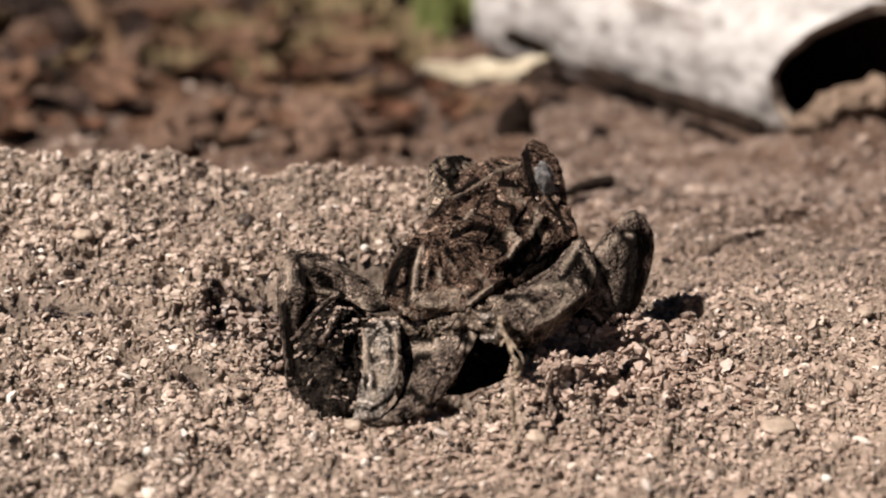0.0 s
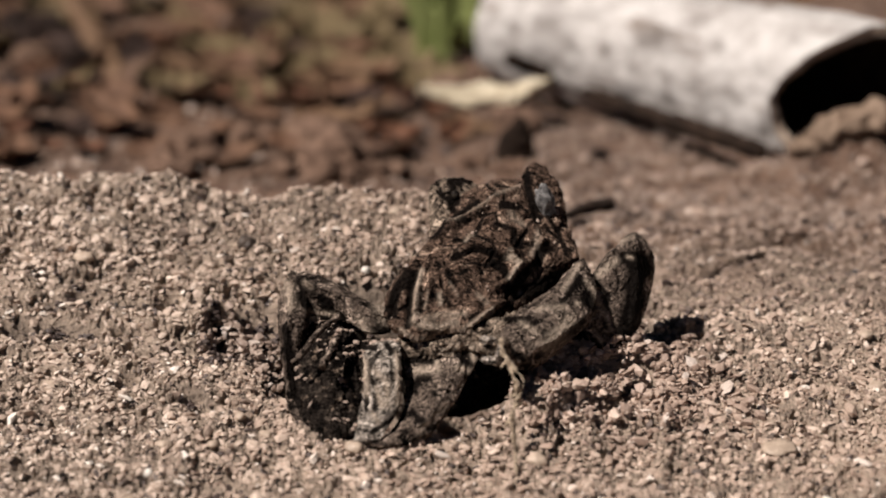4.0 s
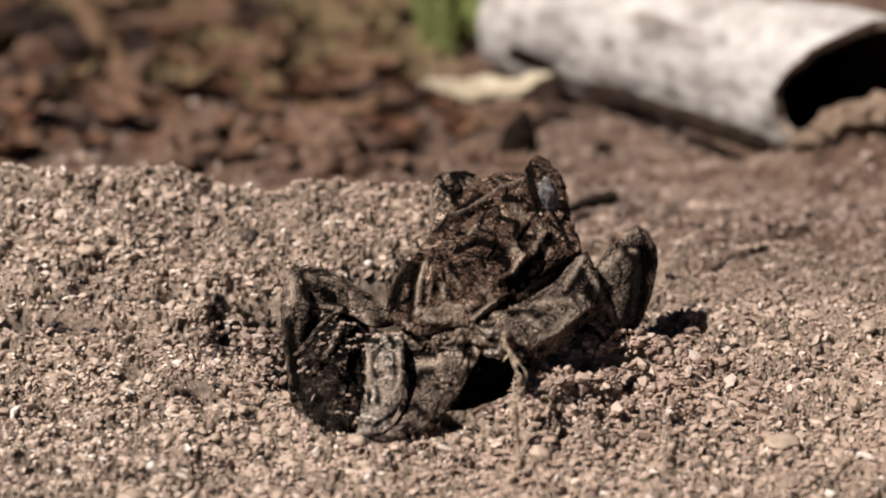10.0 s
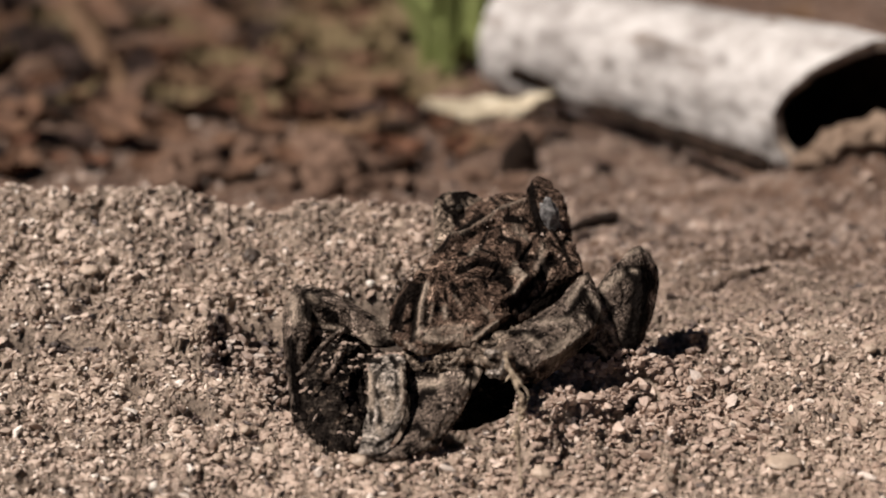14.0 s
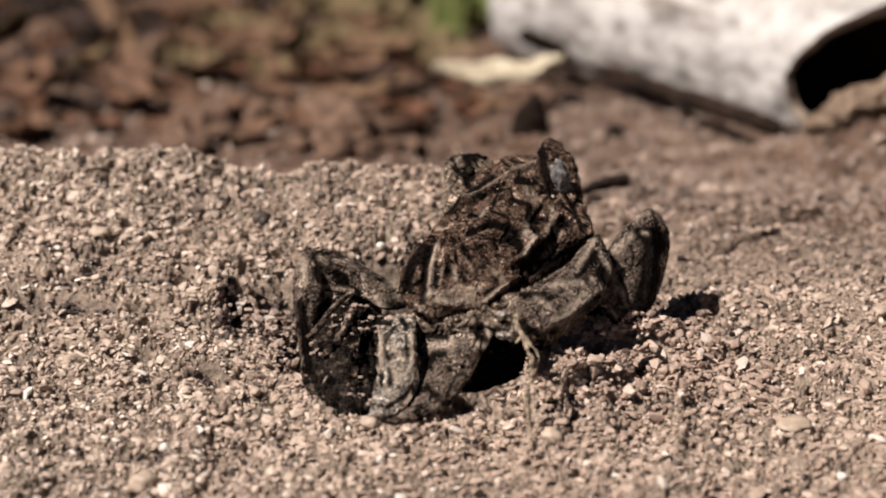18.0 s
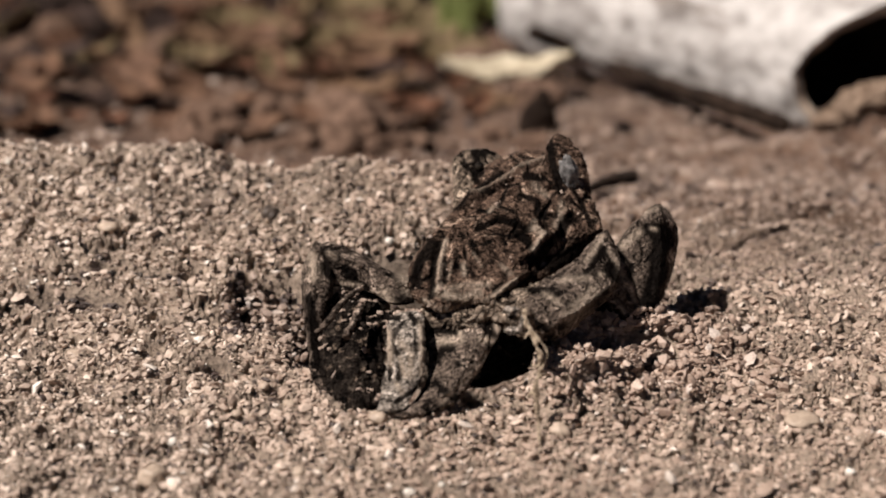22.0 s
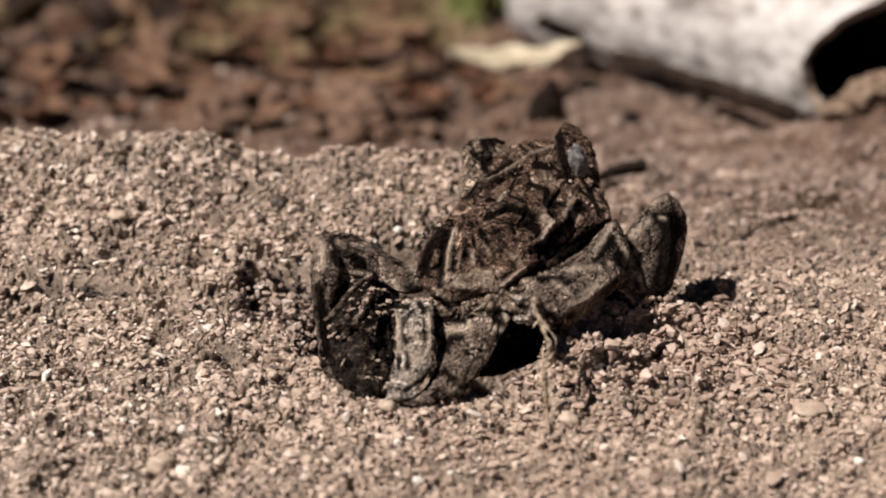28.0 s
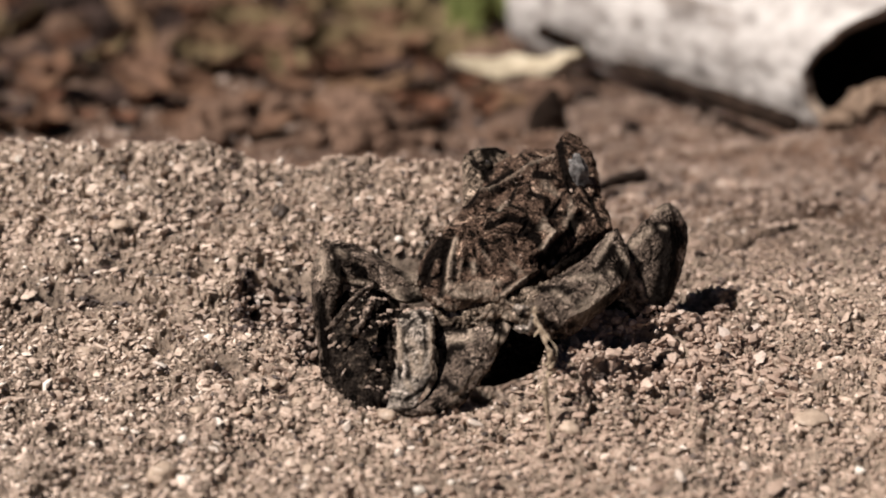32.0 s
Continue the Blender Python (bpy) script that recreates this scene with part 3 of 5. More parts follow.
# ---- loose grains ----
def build_grains(name, label, count, sizes, mat, where, sink, seed, squash=0.75, heap=0.0):
    """Thousands of small angular stones in one mesh, bedded in the ground."""
    rng = np.random.default_rng(seed)
    bm = bmesh.new()
    bmesh.ops.create_icosphere(bm, subdivisions=1, radius=1.0)
    base = np.array([v.co[:] for v in bm.verts])
    tri = np.array([[v.index for v in f.verts] for f in bm.faces])
    bm.free()
    spots = []
    while len(spots) < count:
        p = where(rng)
        if p is not None:
            if mat is not M_DARK_CRUMB and in_crack(*p) > 0.45 and rng.random() < 0.95:
                continue
            spots.append((p[0], p[1], lie(p[0], p[1])))
    spots = np.array(spots)
    spots[:, 2] += crust(spots[:, 0], spots[:, 1])
    r = sizes[0] + (sizes[1] - sizes[0]) * rng.random(count) ** 3.0
    q = rng.normal(size=(count, 4))
    q /= np.linalg.norm(q, axis=1)[:, None]
    w, x, y, z = q.T
    rot = np.stack([1 - 2 * (y * y + z * z), 2 * (x * y - z * w), 2 * (x * z + y * w),
                    2 * (x * y + z * w), 1 - 2 * (x * x + z * z), 2 * (y * z - x * w),
                    2 * (x * z - y * w), 2 * (y * z + x * w), 1 - 2 * (x * x + y * y)], 1).reshape(-1, 3, 3)
    shape = base[None] * (1 + rng.uniform(-0.46, 0.40, (count, len(base), 3)))
    shape = shape * rng.uniform((1.0, 0.62, 0.36), (1.6, 1.1, 0.8), (count, 3))[:, None, :]
    co = np.einsum("nij,nkj->nki", rot, shape) * r[:, None, None]
    co[:, :, 2] *= squash
    spots[:, 2] += r * squash * (rng.uniform(-sink, 0.55, count))
    spots[:, 2] += heap * rng.random(count) ** 1.3
    co += spots[:, None, :]
    nv = len(base)
    idx = (tri[None] + (np.arange(count) * nv)[:, None, None]).reshape(-1)
    me = bpy.data.meshes.new(name)
    me.vertices.add(count * nv)
    me.vertices.foreach_set("co", co.reshape(-1).astype(np.float32))
    me.loops.add(len(idx))
    me.loops.foreach_set("vertex_index", idx.astype(np.int32))
    nf = len(idx) // 3
    me.polygons.add(nf)
    me.polygons.foreach_set("loop_start", np.arange(0, nf * 3, 3, dtype=np.int32))
    me.update(calc_edges=True)
    me.shade_flat()
    me.materials.append(mat)
    ob = new(name, me)
    return tagged(ob, label, "sand", kind="stuff")


def near_sand(rng):
    y = rng.uniform(-0.070, 0.072)
    x = rng.uniform(-0.115, 0.115) * (1 + y)
    if y > 0.030 and x > 0.02 and rng.random() < 0.8:
        return None
    return x, y


def right_sand(rng):
    y = rng.uniform(0.028, 0.20)
    x = rng.uniform(-0.13, 0.15)
    if x < 0.02 and y < 0.06:
        return None
    edge = 0.055 if x > 0.02 else 0.2
    if y > 0.13 and rng.random() > 0.45 or (edge > 0.1 and rng.random() > 0.12):
        return None
    return x, y


def lump_sand(rng):
    return rng.normal(0.030, 0.011), rng.normal(0.001, 0.0075)


def pit_sand(rng):
    x, y = rng.uniform(-0.053, -0.022), rng.uniform(-0.01, 0.026)
    return (x, y) if rubble(x, y) > 0.2 or (rubble(x, y) > 0.0 and pit(x, y) > 0.1) else None


# Spots along the cracks for dark crumbs that colour in their shade
def crack_shade(rng):
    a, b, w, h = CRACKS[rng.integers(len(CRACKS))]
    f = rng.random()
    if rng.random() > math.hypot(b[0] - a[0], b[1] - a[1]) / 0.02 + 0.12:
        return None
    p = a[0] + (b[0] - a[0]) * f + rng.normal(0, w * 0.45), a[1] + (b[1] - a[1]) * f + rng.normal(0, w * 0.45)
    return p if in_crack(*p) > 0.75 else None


def back_soil(rng):
    y = 0.075 + 0.40 * rng.random() ** 1.4
    return rng.uniform(-0.18, 0.18) * (1 + 2 * y), y


build_grains("sand", "coarse pale tan sand grains, loose and dry", 62000, (0.00024, 0.00095), M_GRAIN, near_sand, 0.55, 11)
build_grains("sand", "coarser sand crumbs scattered over the finer sand", 3800, (0.0007, 0.0016), M_GRAIN, near_sand, 0.6, 16)
build_grains("sand", "coarse brown sand trailing off towards the log", 26000, (0.0003, 0.0010), M_GRAIN_BROWN, right_sand, 0.8, 12)
build_grains("soil_crumbs", "clumped damp brown sand crumbs on the burrow rim", 3000, (0.0004, 0.0014), M_CRUMB, lump_sand, 0.2, 13, 0.8, 0.0018)
build_grains("soil_crumbs", "rubble of sand crumbs caved in beside the burrow", 1500, (0.0004, 0.0013), M_GRAIN_BROWN, pit_sand, -0.15, 14, 0.8, 0.0065)
# Dark crumbs put the shade of pores, cracks and rubble gaps into colour
build_grains("soil_crumbs", "small dark crumbs scattered as the shade of pores in the sand", 8000, (0.00022, 0.0008), M_DARK_CRUMB, near_sand, 0.6, 20)
build_grains("soil_crumbs", "dark soil crumbs standing in for shade in the cracks of the crust", 6000, (0.0003, 0.0010), M_DARK_CRUMB, crack_shade, 0.1, 17)
build_grains("soil_crumbs", "dark soil crumbs standing in for shade between the caved-in rubble", 700, (0.0004, 0.0011), M_DARK_CRUMB, pit_sand, 0.0, 18, 0.8, 0.0045)
build_grains("soil_crumbs", "dark brown leaf mould crumbs behind the sand", 5000, (0.0006, 0.0022), M_CRUMB, back_soil, 0.5, 15)
build_grains("soil_crumbs", "blackish crumbs standing in for small shaded holes in the leaf mould", 520, (0.0008, 0.0030), M_DARK_CRUMB, back_soil, 0.4, 19)
build_grains("soil_crumbs", "dark crumbs lying on the brown sand", 420, (0.0005, 0.0017), M_DARK_CRUMB, right_sand, 0.4, 21)


# ---- the frog ----
# Each shape: rings of left edge, right edge (mm), rise of the outer side, where its keel lies, depth of the inner side.
SHAPES = {}
SHAPES["body"] = [
    (-6.6, -5, 11, 8, -5, 14.6, 0.3, 0.5, 2),
    (-8, -5.5, 12.4, 10.7, -4, 15.7, 1.4, 0.42, 5),
    (-9.6, -3, 14.5, 14.8, 0, 16.8, 3.2, 0.4, 9),
    (-9.8, 0, 17.4, 19.6, 6, 17.3, 4.6, 0.38, 11),
    (-7.8, 5, 20.6, 24, 12, 18.1, 5.4, 0.36, 12),
    (-3.9, 11, 23.4, 26.4, 17, 19.9, 5.4, 0.38, 13),
    (-0.2, 16, 26.5, 25.7, 20, 22.2, 4.8, 0.4, 13),
    (1.8, 20, 28.2, 24.6, 23, 25.5, 3.8, 0.42, 12),
    (3.1, 24, 29.9, 22.9, 25, 28.9, 3, 0.45, 11),
    (5.2, 28, 30.5, 19.9, 28, 31.4, 2.2, 0.5, 9),
    (7.7, 32, 30.2, 16.1, 32, 31.4, 1.4, 0.5, 7),
    (10.1, 33, 30.2, 13.8, 33, 30.7, 0.4, 0.5, 4)]
SHAPES["left_thigh"] = [
    (-29.8, 14, 17.9, -29.1, 12, 15, 0.8, 0.3, 3),
    (-28.9, 14, 18.7, -26.8, 10, 11.5, 2.6, 0.25, 4),
    (-24.4, 12, 18.7, -21.7, 7, 11.2, 3.4, 0.25, 5),
    (-19.5, 9, 17.4, -17.8, 4, 11.6, 3.2, 0.3, 5),
    (-14.6, 6, 15.5, -13.7, 1, 10.6, 2.6, 0.4, 4),
    (-10.2, 4, 14.5, -9.6, 1, 10.8, 1.5, 0.5, 3)]
SHAPES["left_shank"] = [
    (-30.1, 14, 17.2, -26.2, 10, 18, 0.8, 0.6, 2),
    (-31.4, 12, 14.1, -25.7, 8, 15.2, 2.2, 0.7, 3),
    (-31.6, 9, 11.2, -26, 5, 11.1, 2.6, 0.7, 4),
    (-31, 5, 7, -27.3, 2, 6.1, 2.2, 0.6, 4),
    (-29.8, -1, 2.3, -27.3, -3, 2, 1.8, 0.5, 4),
    (-28.6, -7, -2.2, -26.3, -9, -2, 1.4, 0.5, 4),
    (-25.2, -12, -4.2, -22, -13, -3.8, 0.8, 0.5, 3)]
SHAPES["ankle"] = [
    (-24.6, 8, 10, -15.8, 8, 10.4, 1, 0.5, 3),
    (-26.7, 6, 6.7, -14.1, 5, 7.6, 2.5, 0.5, 5),
    (-27.5, 0, 3.1, -13.4, -1, 4.6, 3.4, 0.5, 5),
    (-27.5, -5, -0.1, -13.2, -6, 0.8, 4, 0.5, 5),
    (-25.9, -10, -2.7, -13.6, -11, -2.9, 3.6, 0.5, 5),
    (-21.8, -16, -3.6, -14.5, -17, -4, 1.2, 0.5, 3)]
SHAPES["heel"] = [
    (-13.2, -3, 10, -8.5, -3, 10.4, 0.2, 0.8, 1.5),
    (-14.2, -6, 9.5, -7.5, -6, 10.4, 0.6, 0.88, 2.5),
    (-14.3, -11, 6.7, -7.1, -11, 7.9, 0.9, 0.9, 3),
    (-14.4, -14, 3.4, -7, -14, 4.2, 1, 0.88, 3),
    (-15, -17, 0.5, -8.1, -17, 1.8, 1.2, 0.7, 3),
    (-15.7, -21, -2.6, -10.9, -21, -2.3, 0.5, 0.5, 2)]
SHAPES["left_foot"] = [
    (-6.6, -4, 7.8, 6.8, -4, 10.1, 0.6, 0.5, 2),
    (-6.8, -7, 6, 7, -7, 8, 1.7, 0.75, 3),
    (-6.5, -11, 2.8, 4.4, -11, 4.4, 2.2, 0.8, 3),
    (-7.1, -15, 0.1, 1.9, -15, 1.9, 2, 0.8, 3),
    (-9.3, -18, -2, -1.2, -18, -1.6, 1.6, 0.7, 3),
    (-12.8, -21, -3.2, -7, -21, -3, 0.6, 0.5, 2)]
SHAPES["rump"] = [
    (-8.1, -2, 11, -7.7, -4, 6.9, 0.6, 0.5, 2),
    (-5.2, -3, 10.4, -4.9, -5, 5.9, 1.8, 0.45, 3),
    (0.1, -4, 11.2, 0.6, -6, 7.1, 2.2, 0.4, 4),
    (6.5, -4, 13.5, 6.8, -6, 9.7, 2.2, 0.4, 4),
    (11.2, -4, 15.3, 11.4, -8, 8.4, 2.4, 0.4, 4),
    (17.1, -2, 17.5, 16.5, -6, 9.9, 1.2, 0.5, 3)]
SHAPES["right_thigh"] = [
    (8.8, -8, 12.5, 9.3, -9, 8.8, 0.8, 0.5, 2),
    (11.2, -6, 14.6, 12.5, -9, 7, 2.6, 0.6, 4),
    (15.5, -3, 17, 17.6, -8, 6.6, 4, 0.7, 5),
    (21.6, 2, 19.3, 23, -4, 9.4, 4.4, 0.74, 5),
    (25.2, 7, 21.1, 27.8, 2, 11.8, 3.6, 0.72, 5),
    (26.8, 9, 22, 29.2, 7, 14.4, 2, 0.5, 4),
    (27.7, 11, 22.3, 28.9, 10, 17.5, 0.6, 0.5, 2)]
SHAPES["right_shank"] = [
    (36.5, 19, 24.4, 38.8, 20, 24.6, 0.4, 0.5, 2),
    (34.3, 14, 23.7, 40.8, 19, 22.8, 2.2, 0.4, 3),
    (30.9, 11, 20.7, 42.1, 18, 19.8, 3.2, 0.5, 3),
    (28.3, 8, 17, 41.9, 16, 16, 3.8, 0.6, 3),
    (27.6, 5, 12.8, 40.2, 12, 11.5, 3.8, 0.66, 3),
    (28.6, 3, 8.9, 37.8, 8, 7.4, 3, 0.7, 3),
    (32.5, 2, 5.4, 35.7, 4, 4.9, 0.6, 0.5, 2)]
SHAPES["left_lid"] = [
    (0.4, 29, 33.5, 4.7, 29, 33.4, 0.4, 0.4, 2),
    (-1.6, 28, 32.6, 7.2, 29, 31.8, 1.3, 0.35, 4),
    (-2.3, 25, 30.6, 7.7, 27, 29.5, 1.9, 0.32, 4),
    (-2.1, 22, 27.2, 5.4, 23, 26.7, 1.9, 0.4, 4),
    (-2.2, 17, 24.5, 2.4, 18, 24.5, 0.6, 0.5, 2)]
SHAPES["right_lid"] = [
    (17.9, 30, 35.6, 19.5, 30, 36.1, 0.4, 0.5, 2),
    (16.5, 28, 34.4, 22.1, 28, 34.6, 1.8, 0.3, 4),
    (16.4, 25, 31.4, 24.1, 26, 31.5, 2.6, 0.32, 4),
    (17.8, 21, 27.3, 25, 22, 27.2, 2.4, 0.35, 4),
    (20.8, 17, 23.6, 26.4, 18, 23.8, 1.6, 0.4, 4),
    (24.4, 13, 21, 27.1, 14, 21.1, 0.5, 0.5, 2)]
SHAPES["left_fold"] = [
    (-19.2, 3, 13.5, -19.2, 2, 13.2, 0.3, 0.5, 0.5),
    (-21.7, 0, 13, -21.3, -1, 12.3, 0.5, 0.5, 0.8),
    (-24.3, -4, 11.7, -23.7, -5, 10.7, 0.6, 0.5, 0.9),
    (-25.9, -6, 9.9, -25.2, -7, 9.2, 0.5, 0.5, 0.8),
    (-27.9, -8, 8, -27.4, -8, 7.3, 0.3, 0.5, 0.5)]
SHAPES["low_fold"] = [
    (-19.4, -3, 11.5, -18.6, -3, 11.1, 0.4, 0.5, 0.6),
    (-20.6, -5, 10.9, -19.3, -5, 10.2, 0.7, 0.5, 0.9),
    (-21.3, -8, 9.8, -20.3, -8, 9.3, 0.6, 0.5, 0.8),
    (-22.6, -11, 8.6, -21.2, -11, 7.7, 0.7, 0.5, 0.9)]
SHAPES["belly"] = [
    (-9.2, 8, 4.8, -6, 6, -8.6, 2, 0.5, 5),
    (1.8, 9, 5.6, 5.1, 8, -9.4, 3, 0.5, 7),
    (15.1, 12, 6.8, 17.4, 11, -4.6, 3, 0.5, 7),
    (27.5, 16, 9, 29.9, 16, 1.8, 2, 0.5, 5)]
SHAPES["right_foot"] = [
    (35.5, 6, 5.8, 34.8, 3, 3.1, 1, 0.5, 2),
    (30.2, 6, 6.5, 29.1, 4, 1.6, 2, 0.5, 2),
    (23.8, 8, 5.4, 21.5, 4, -0.7, 1, 0.5, 2)]
RIDGES = [
    (-1.6, 1.7, 13.8, 17.4, 18.7, 19, 23.7, 21.1),
    (1, 0.5, -7.6, 11.4, -5.1, 9.6, -0.4, 9.7, 3.8, 11.2, 6.9, 12.8, 10.1, 14.9, 12.8, 16.5),
    (-1.5, 0.8, -8.3, 9.3, -5.1, 8, -0.4, 8.1, 4.3, 9.6, 7.5, 11.2, 10.6, 13.2, 13.8, 15.3),
    (0.9, 0.8, -9.9, 12.8, -9.1, 17.1, -6.6, 21.3, -2.4, 25.9, 2, 31.2),
    (0.8, 0.6, -4.8, 12.5, -4.4, 18.2, -3.6, 21.3, -1.7, 24.4),
    (-0.8, 0.6, -6.5, 12.5, -6, 17.7, -4.7, 21.6),
    (0.7, 0.7, 1.7, 25.1, 6.1, 27.7, 11, 26.1, 14.2, 25.7),
    (-0.6, 0.5, 2.3, 23.9, 6.6, 26.1, 12.5, 24.4),
    (0.9, 0.6, 13.1, 25.7, 15.2, 23.5, 12.9, 19.8, 9.1, 18.2),
    (0.8, 0.7, 17.7, 31.2, 19.8, 27.9, 17.4, 24, 15.1, 22.4),
    (0.8, 0.6, 21.1, 31.8, 22.5, 27.9, 24.4, 24),
    (-1, 0.9, 18.6, 26.8, 20, 22.4, 15.5, 18.7),
    (0.9, 0.7, 1.8, 30.7, 7.3, 33.7, 11.3, 37, 15.8, 38.4),
    (-0.8, 0.7, 0.7, 28.4, 6.2, 31.8, 9.6, 34.4),
    (0.7, 0.6, 8.4, 31.2, 11.7, 33.5, 16.2, 32.9)]
FAN = [
    (0.34, 0.4, -1.3, 24.4, -2.1, 19.8, -2.8, 14.2),
    (0.2, 0.3, -1.3, 24.4, -0.1, 19, 0.4, 16.1),
    (0.3, 0.36, -1.3, 24.4, 2, 20.3, 3.6, 17.4),
    (0.18, 0.3, 3, 20.8, 5.4, 19, 6.7, 16.1),
    (0.3, 0.38, -1.3, 24.4, 4.7, 22.4, 9.4, 19),
    (0.2, 0.34, -1.3, 24.4, 5, 23.5, 10.3, 21.6),
    (-0.34, 0.34, -1.3, 24.4, -3.4, 18.2, -3.6, 14),
    (-0.22, 0.3, -0.9, 20.3, -1.3, 15.3),
    (-0.3, 0.32, -1.3, 24.4, 1.1, 19.4, 2.1, 16.6),
    (-0.2, 0.3, 2.6, 20.3, 4.8, 16.1),
    (-0.3, 0.33, -1.3, 24.4, 4.1, 21.4, 8.3, 17.7)]
# Dark strokes: skin spots, plus painted shade along creases and the right flank
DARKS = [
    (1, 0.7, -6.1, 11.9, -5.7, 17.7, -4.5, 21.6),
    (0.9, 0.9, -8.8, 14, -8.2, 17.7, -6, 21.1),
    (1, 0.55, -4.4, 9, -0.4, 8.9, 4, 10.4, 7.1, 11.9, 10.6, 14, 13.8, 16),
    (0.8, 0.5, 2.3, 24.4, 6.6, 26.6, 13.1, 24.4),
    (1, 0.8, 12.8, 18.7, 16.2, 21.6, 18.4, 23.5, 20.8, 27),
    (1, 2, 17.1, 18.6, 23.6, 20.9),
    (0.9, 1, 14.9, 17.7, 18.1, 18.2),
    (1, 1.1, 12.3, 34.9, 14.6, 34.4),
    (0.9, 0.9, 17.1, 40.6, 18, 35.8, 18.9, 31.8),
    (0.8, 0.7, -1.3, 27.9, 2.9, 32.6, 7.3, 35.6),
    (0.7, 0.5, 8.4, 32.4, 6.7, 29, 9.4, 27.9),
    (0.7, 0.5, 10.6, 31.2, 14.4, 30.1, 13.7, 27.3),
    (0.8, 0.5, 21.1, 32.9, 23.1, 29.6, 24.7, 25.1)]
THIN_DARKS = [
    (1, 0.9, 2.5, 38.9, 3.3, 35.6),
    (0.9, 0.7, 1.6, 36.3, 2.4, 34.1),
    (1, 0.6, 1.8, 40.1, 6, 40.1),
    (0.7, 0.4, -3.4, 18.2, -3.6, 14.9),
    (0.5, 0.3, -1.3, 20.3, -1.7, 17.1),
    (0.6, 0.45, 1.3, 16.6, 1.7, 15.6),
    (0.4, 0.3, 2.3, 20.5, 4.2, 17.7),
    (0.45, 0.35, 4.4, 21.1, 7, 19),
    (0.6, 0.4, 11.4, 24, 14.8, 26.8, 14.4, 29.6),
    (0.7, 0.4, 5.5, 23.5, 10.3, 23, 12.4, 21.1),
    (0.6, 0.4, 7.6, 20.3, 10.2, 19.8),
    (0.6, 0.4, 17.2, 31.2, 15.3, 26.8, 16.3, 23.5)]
# Pale strokes: light folds of skin, and sunlit ridge edges painted in
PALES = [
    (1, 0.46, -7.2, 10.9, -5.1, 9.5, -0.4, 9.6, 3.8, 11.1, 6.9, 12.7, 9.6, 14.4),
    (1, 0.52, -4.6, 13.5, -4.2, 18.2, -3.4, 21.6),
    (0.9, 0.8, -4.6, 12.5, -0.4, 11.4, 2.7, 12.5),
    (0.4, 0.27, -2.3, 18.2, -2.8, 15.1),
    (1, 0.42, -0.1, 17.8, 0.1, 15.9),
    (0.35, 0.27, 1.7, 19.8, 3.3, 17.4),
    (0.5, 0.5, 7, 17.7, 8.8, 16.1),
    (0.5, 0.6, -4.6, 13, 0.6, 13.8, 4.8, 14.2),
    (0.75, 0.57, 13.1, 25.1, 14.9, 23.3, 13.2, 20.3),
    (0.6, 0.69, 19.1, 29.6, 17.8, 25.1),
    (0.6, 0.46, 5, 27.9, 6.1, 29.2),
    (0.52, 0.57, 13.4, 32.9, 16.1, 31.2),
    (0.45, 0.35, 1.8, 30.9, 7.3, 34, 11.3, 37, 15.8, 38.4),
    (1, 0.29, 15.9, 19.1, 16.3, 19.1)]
# Dark strokes on the legs: spots, and shade painted where folds and parts meet
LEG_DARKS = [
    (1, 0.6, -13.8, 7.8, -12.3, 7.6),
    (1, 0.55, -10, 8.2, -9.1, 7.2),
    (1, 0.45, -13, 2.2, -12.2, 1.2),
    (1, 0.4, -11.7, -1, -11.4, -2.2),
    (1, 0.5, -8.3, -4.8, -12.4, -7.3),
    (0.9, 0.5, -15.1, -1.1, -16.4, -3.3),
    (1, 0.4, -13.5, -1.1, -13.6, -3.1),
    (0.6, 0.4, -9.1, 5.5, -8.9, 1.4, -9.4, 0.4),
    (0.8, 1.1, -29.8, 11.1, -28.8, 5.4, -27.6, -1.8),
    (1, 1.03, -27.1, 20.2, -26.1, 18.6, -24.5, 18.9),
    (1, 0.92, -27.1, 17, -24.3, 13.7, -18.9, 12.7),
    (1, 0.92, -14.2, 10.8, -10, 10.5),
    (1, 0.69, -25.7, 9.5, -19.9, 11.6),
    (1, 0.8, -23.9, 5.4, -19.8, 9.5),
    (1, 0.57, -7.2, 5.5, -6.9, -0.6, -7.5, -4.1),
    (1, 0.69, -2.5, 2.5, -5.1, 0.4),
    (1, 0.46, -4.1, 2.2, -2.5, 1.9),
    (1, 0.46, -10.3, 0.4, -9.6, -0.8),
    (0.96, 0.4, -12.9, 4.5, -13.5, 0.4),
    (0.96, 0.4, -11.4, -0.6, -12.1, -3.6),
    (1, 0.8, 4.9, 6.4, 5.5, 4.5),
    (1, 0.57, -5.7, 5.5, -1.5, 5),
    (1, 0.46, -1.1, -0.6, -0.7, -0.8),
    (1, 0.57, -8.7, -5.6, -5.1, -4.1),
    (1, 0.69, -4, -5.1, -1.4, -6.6)]
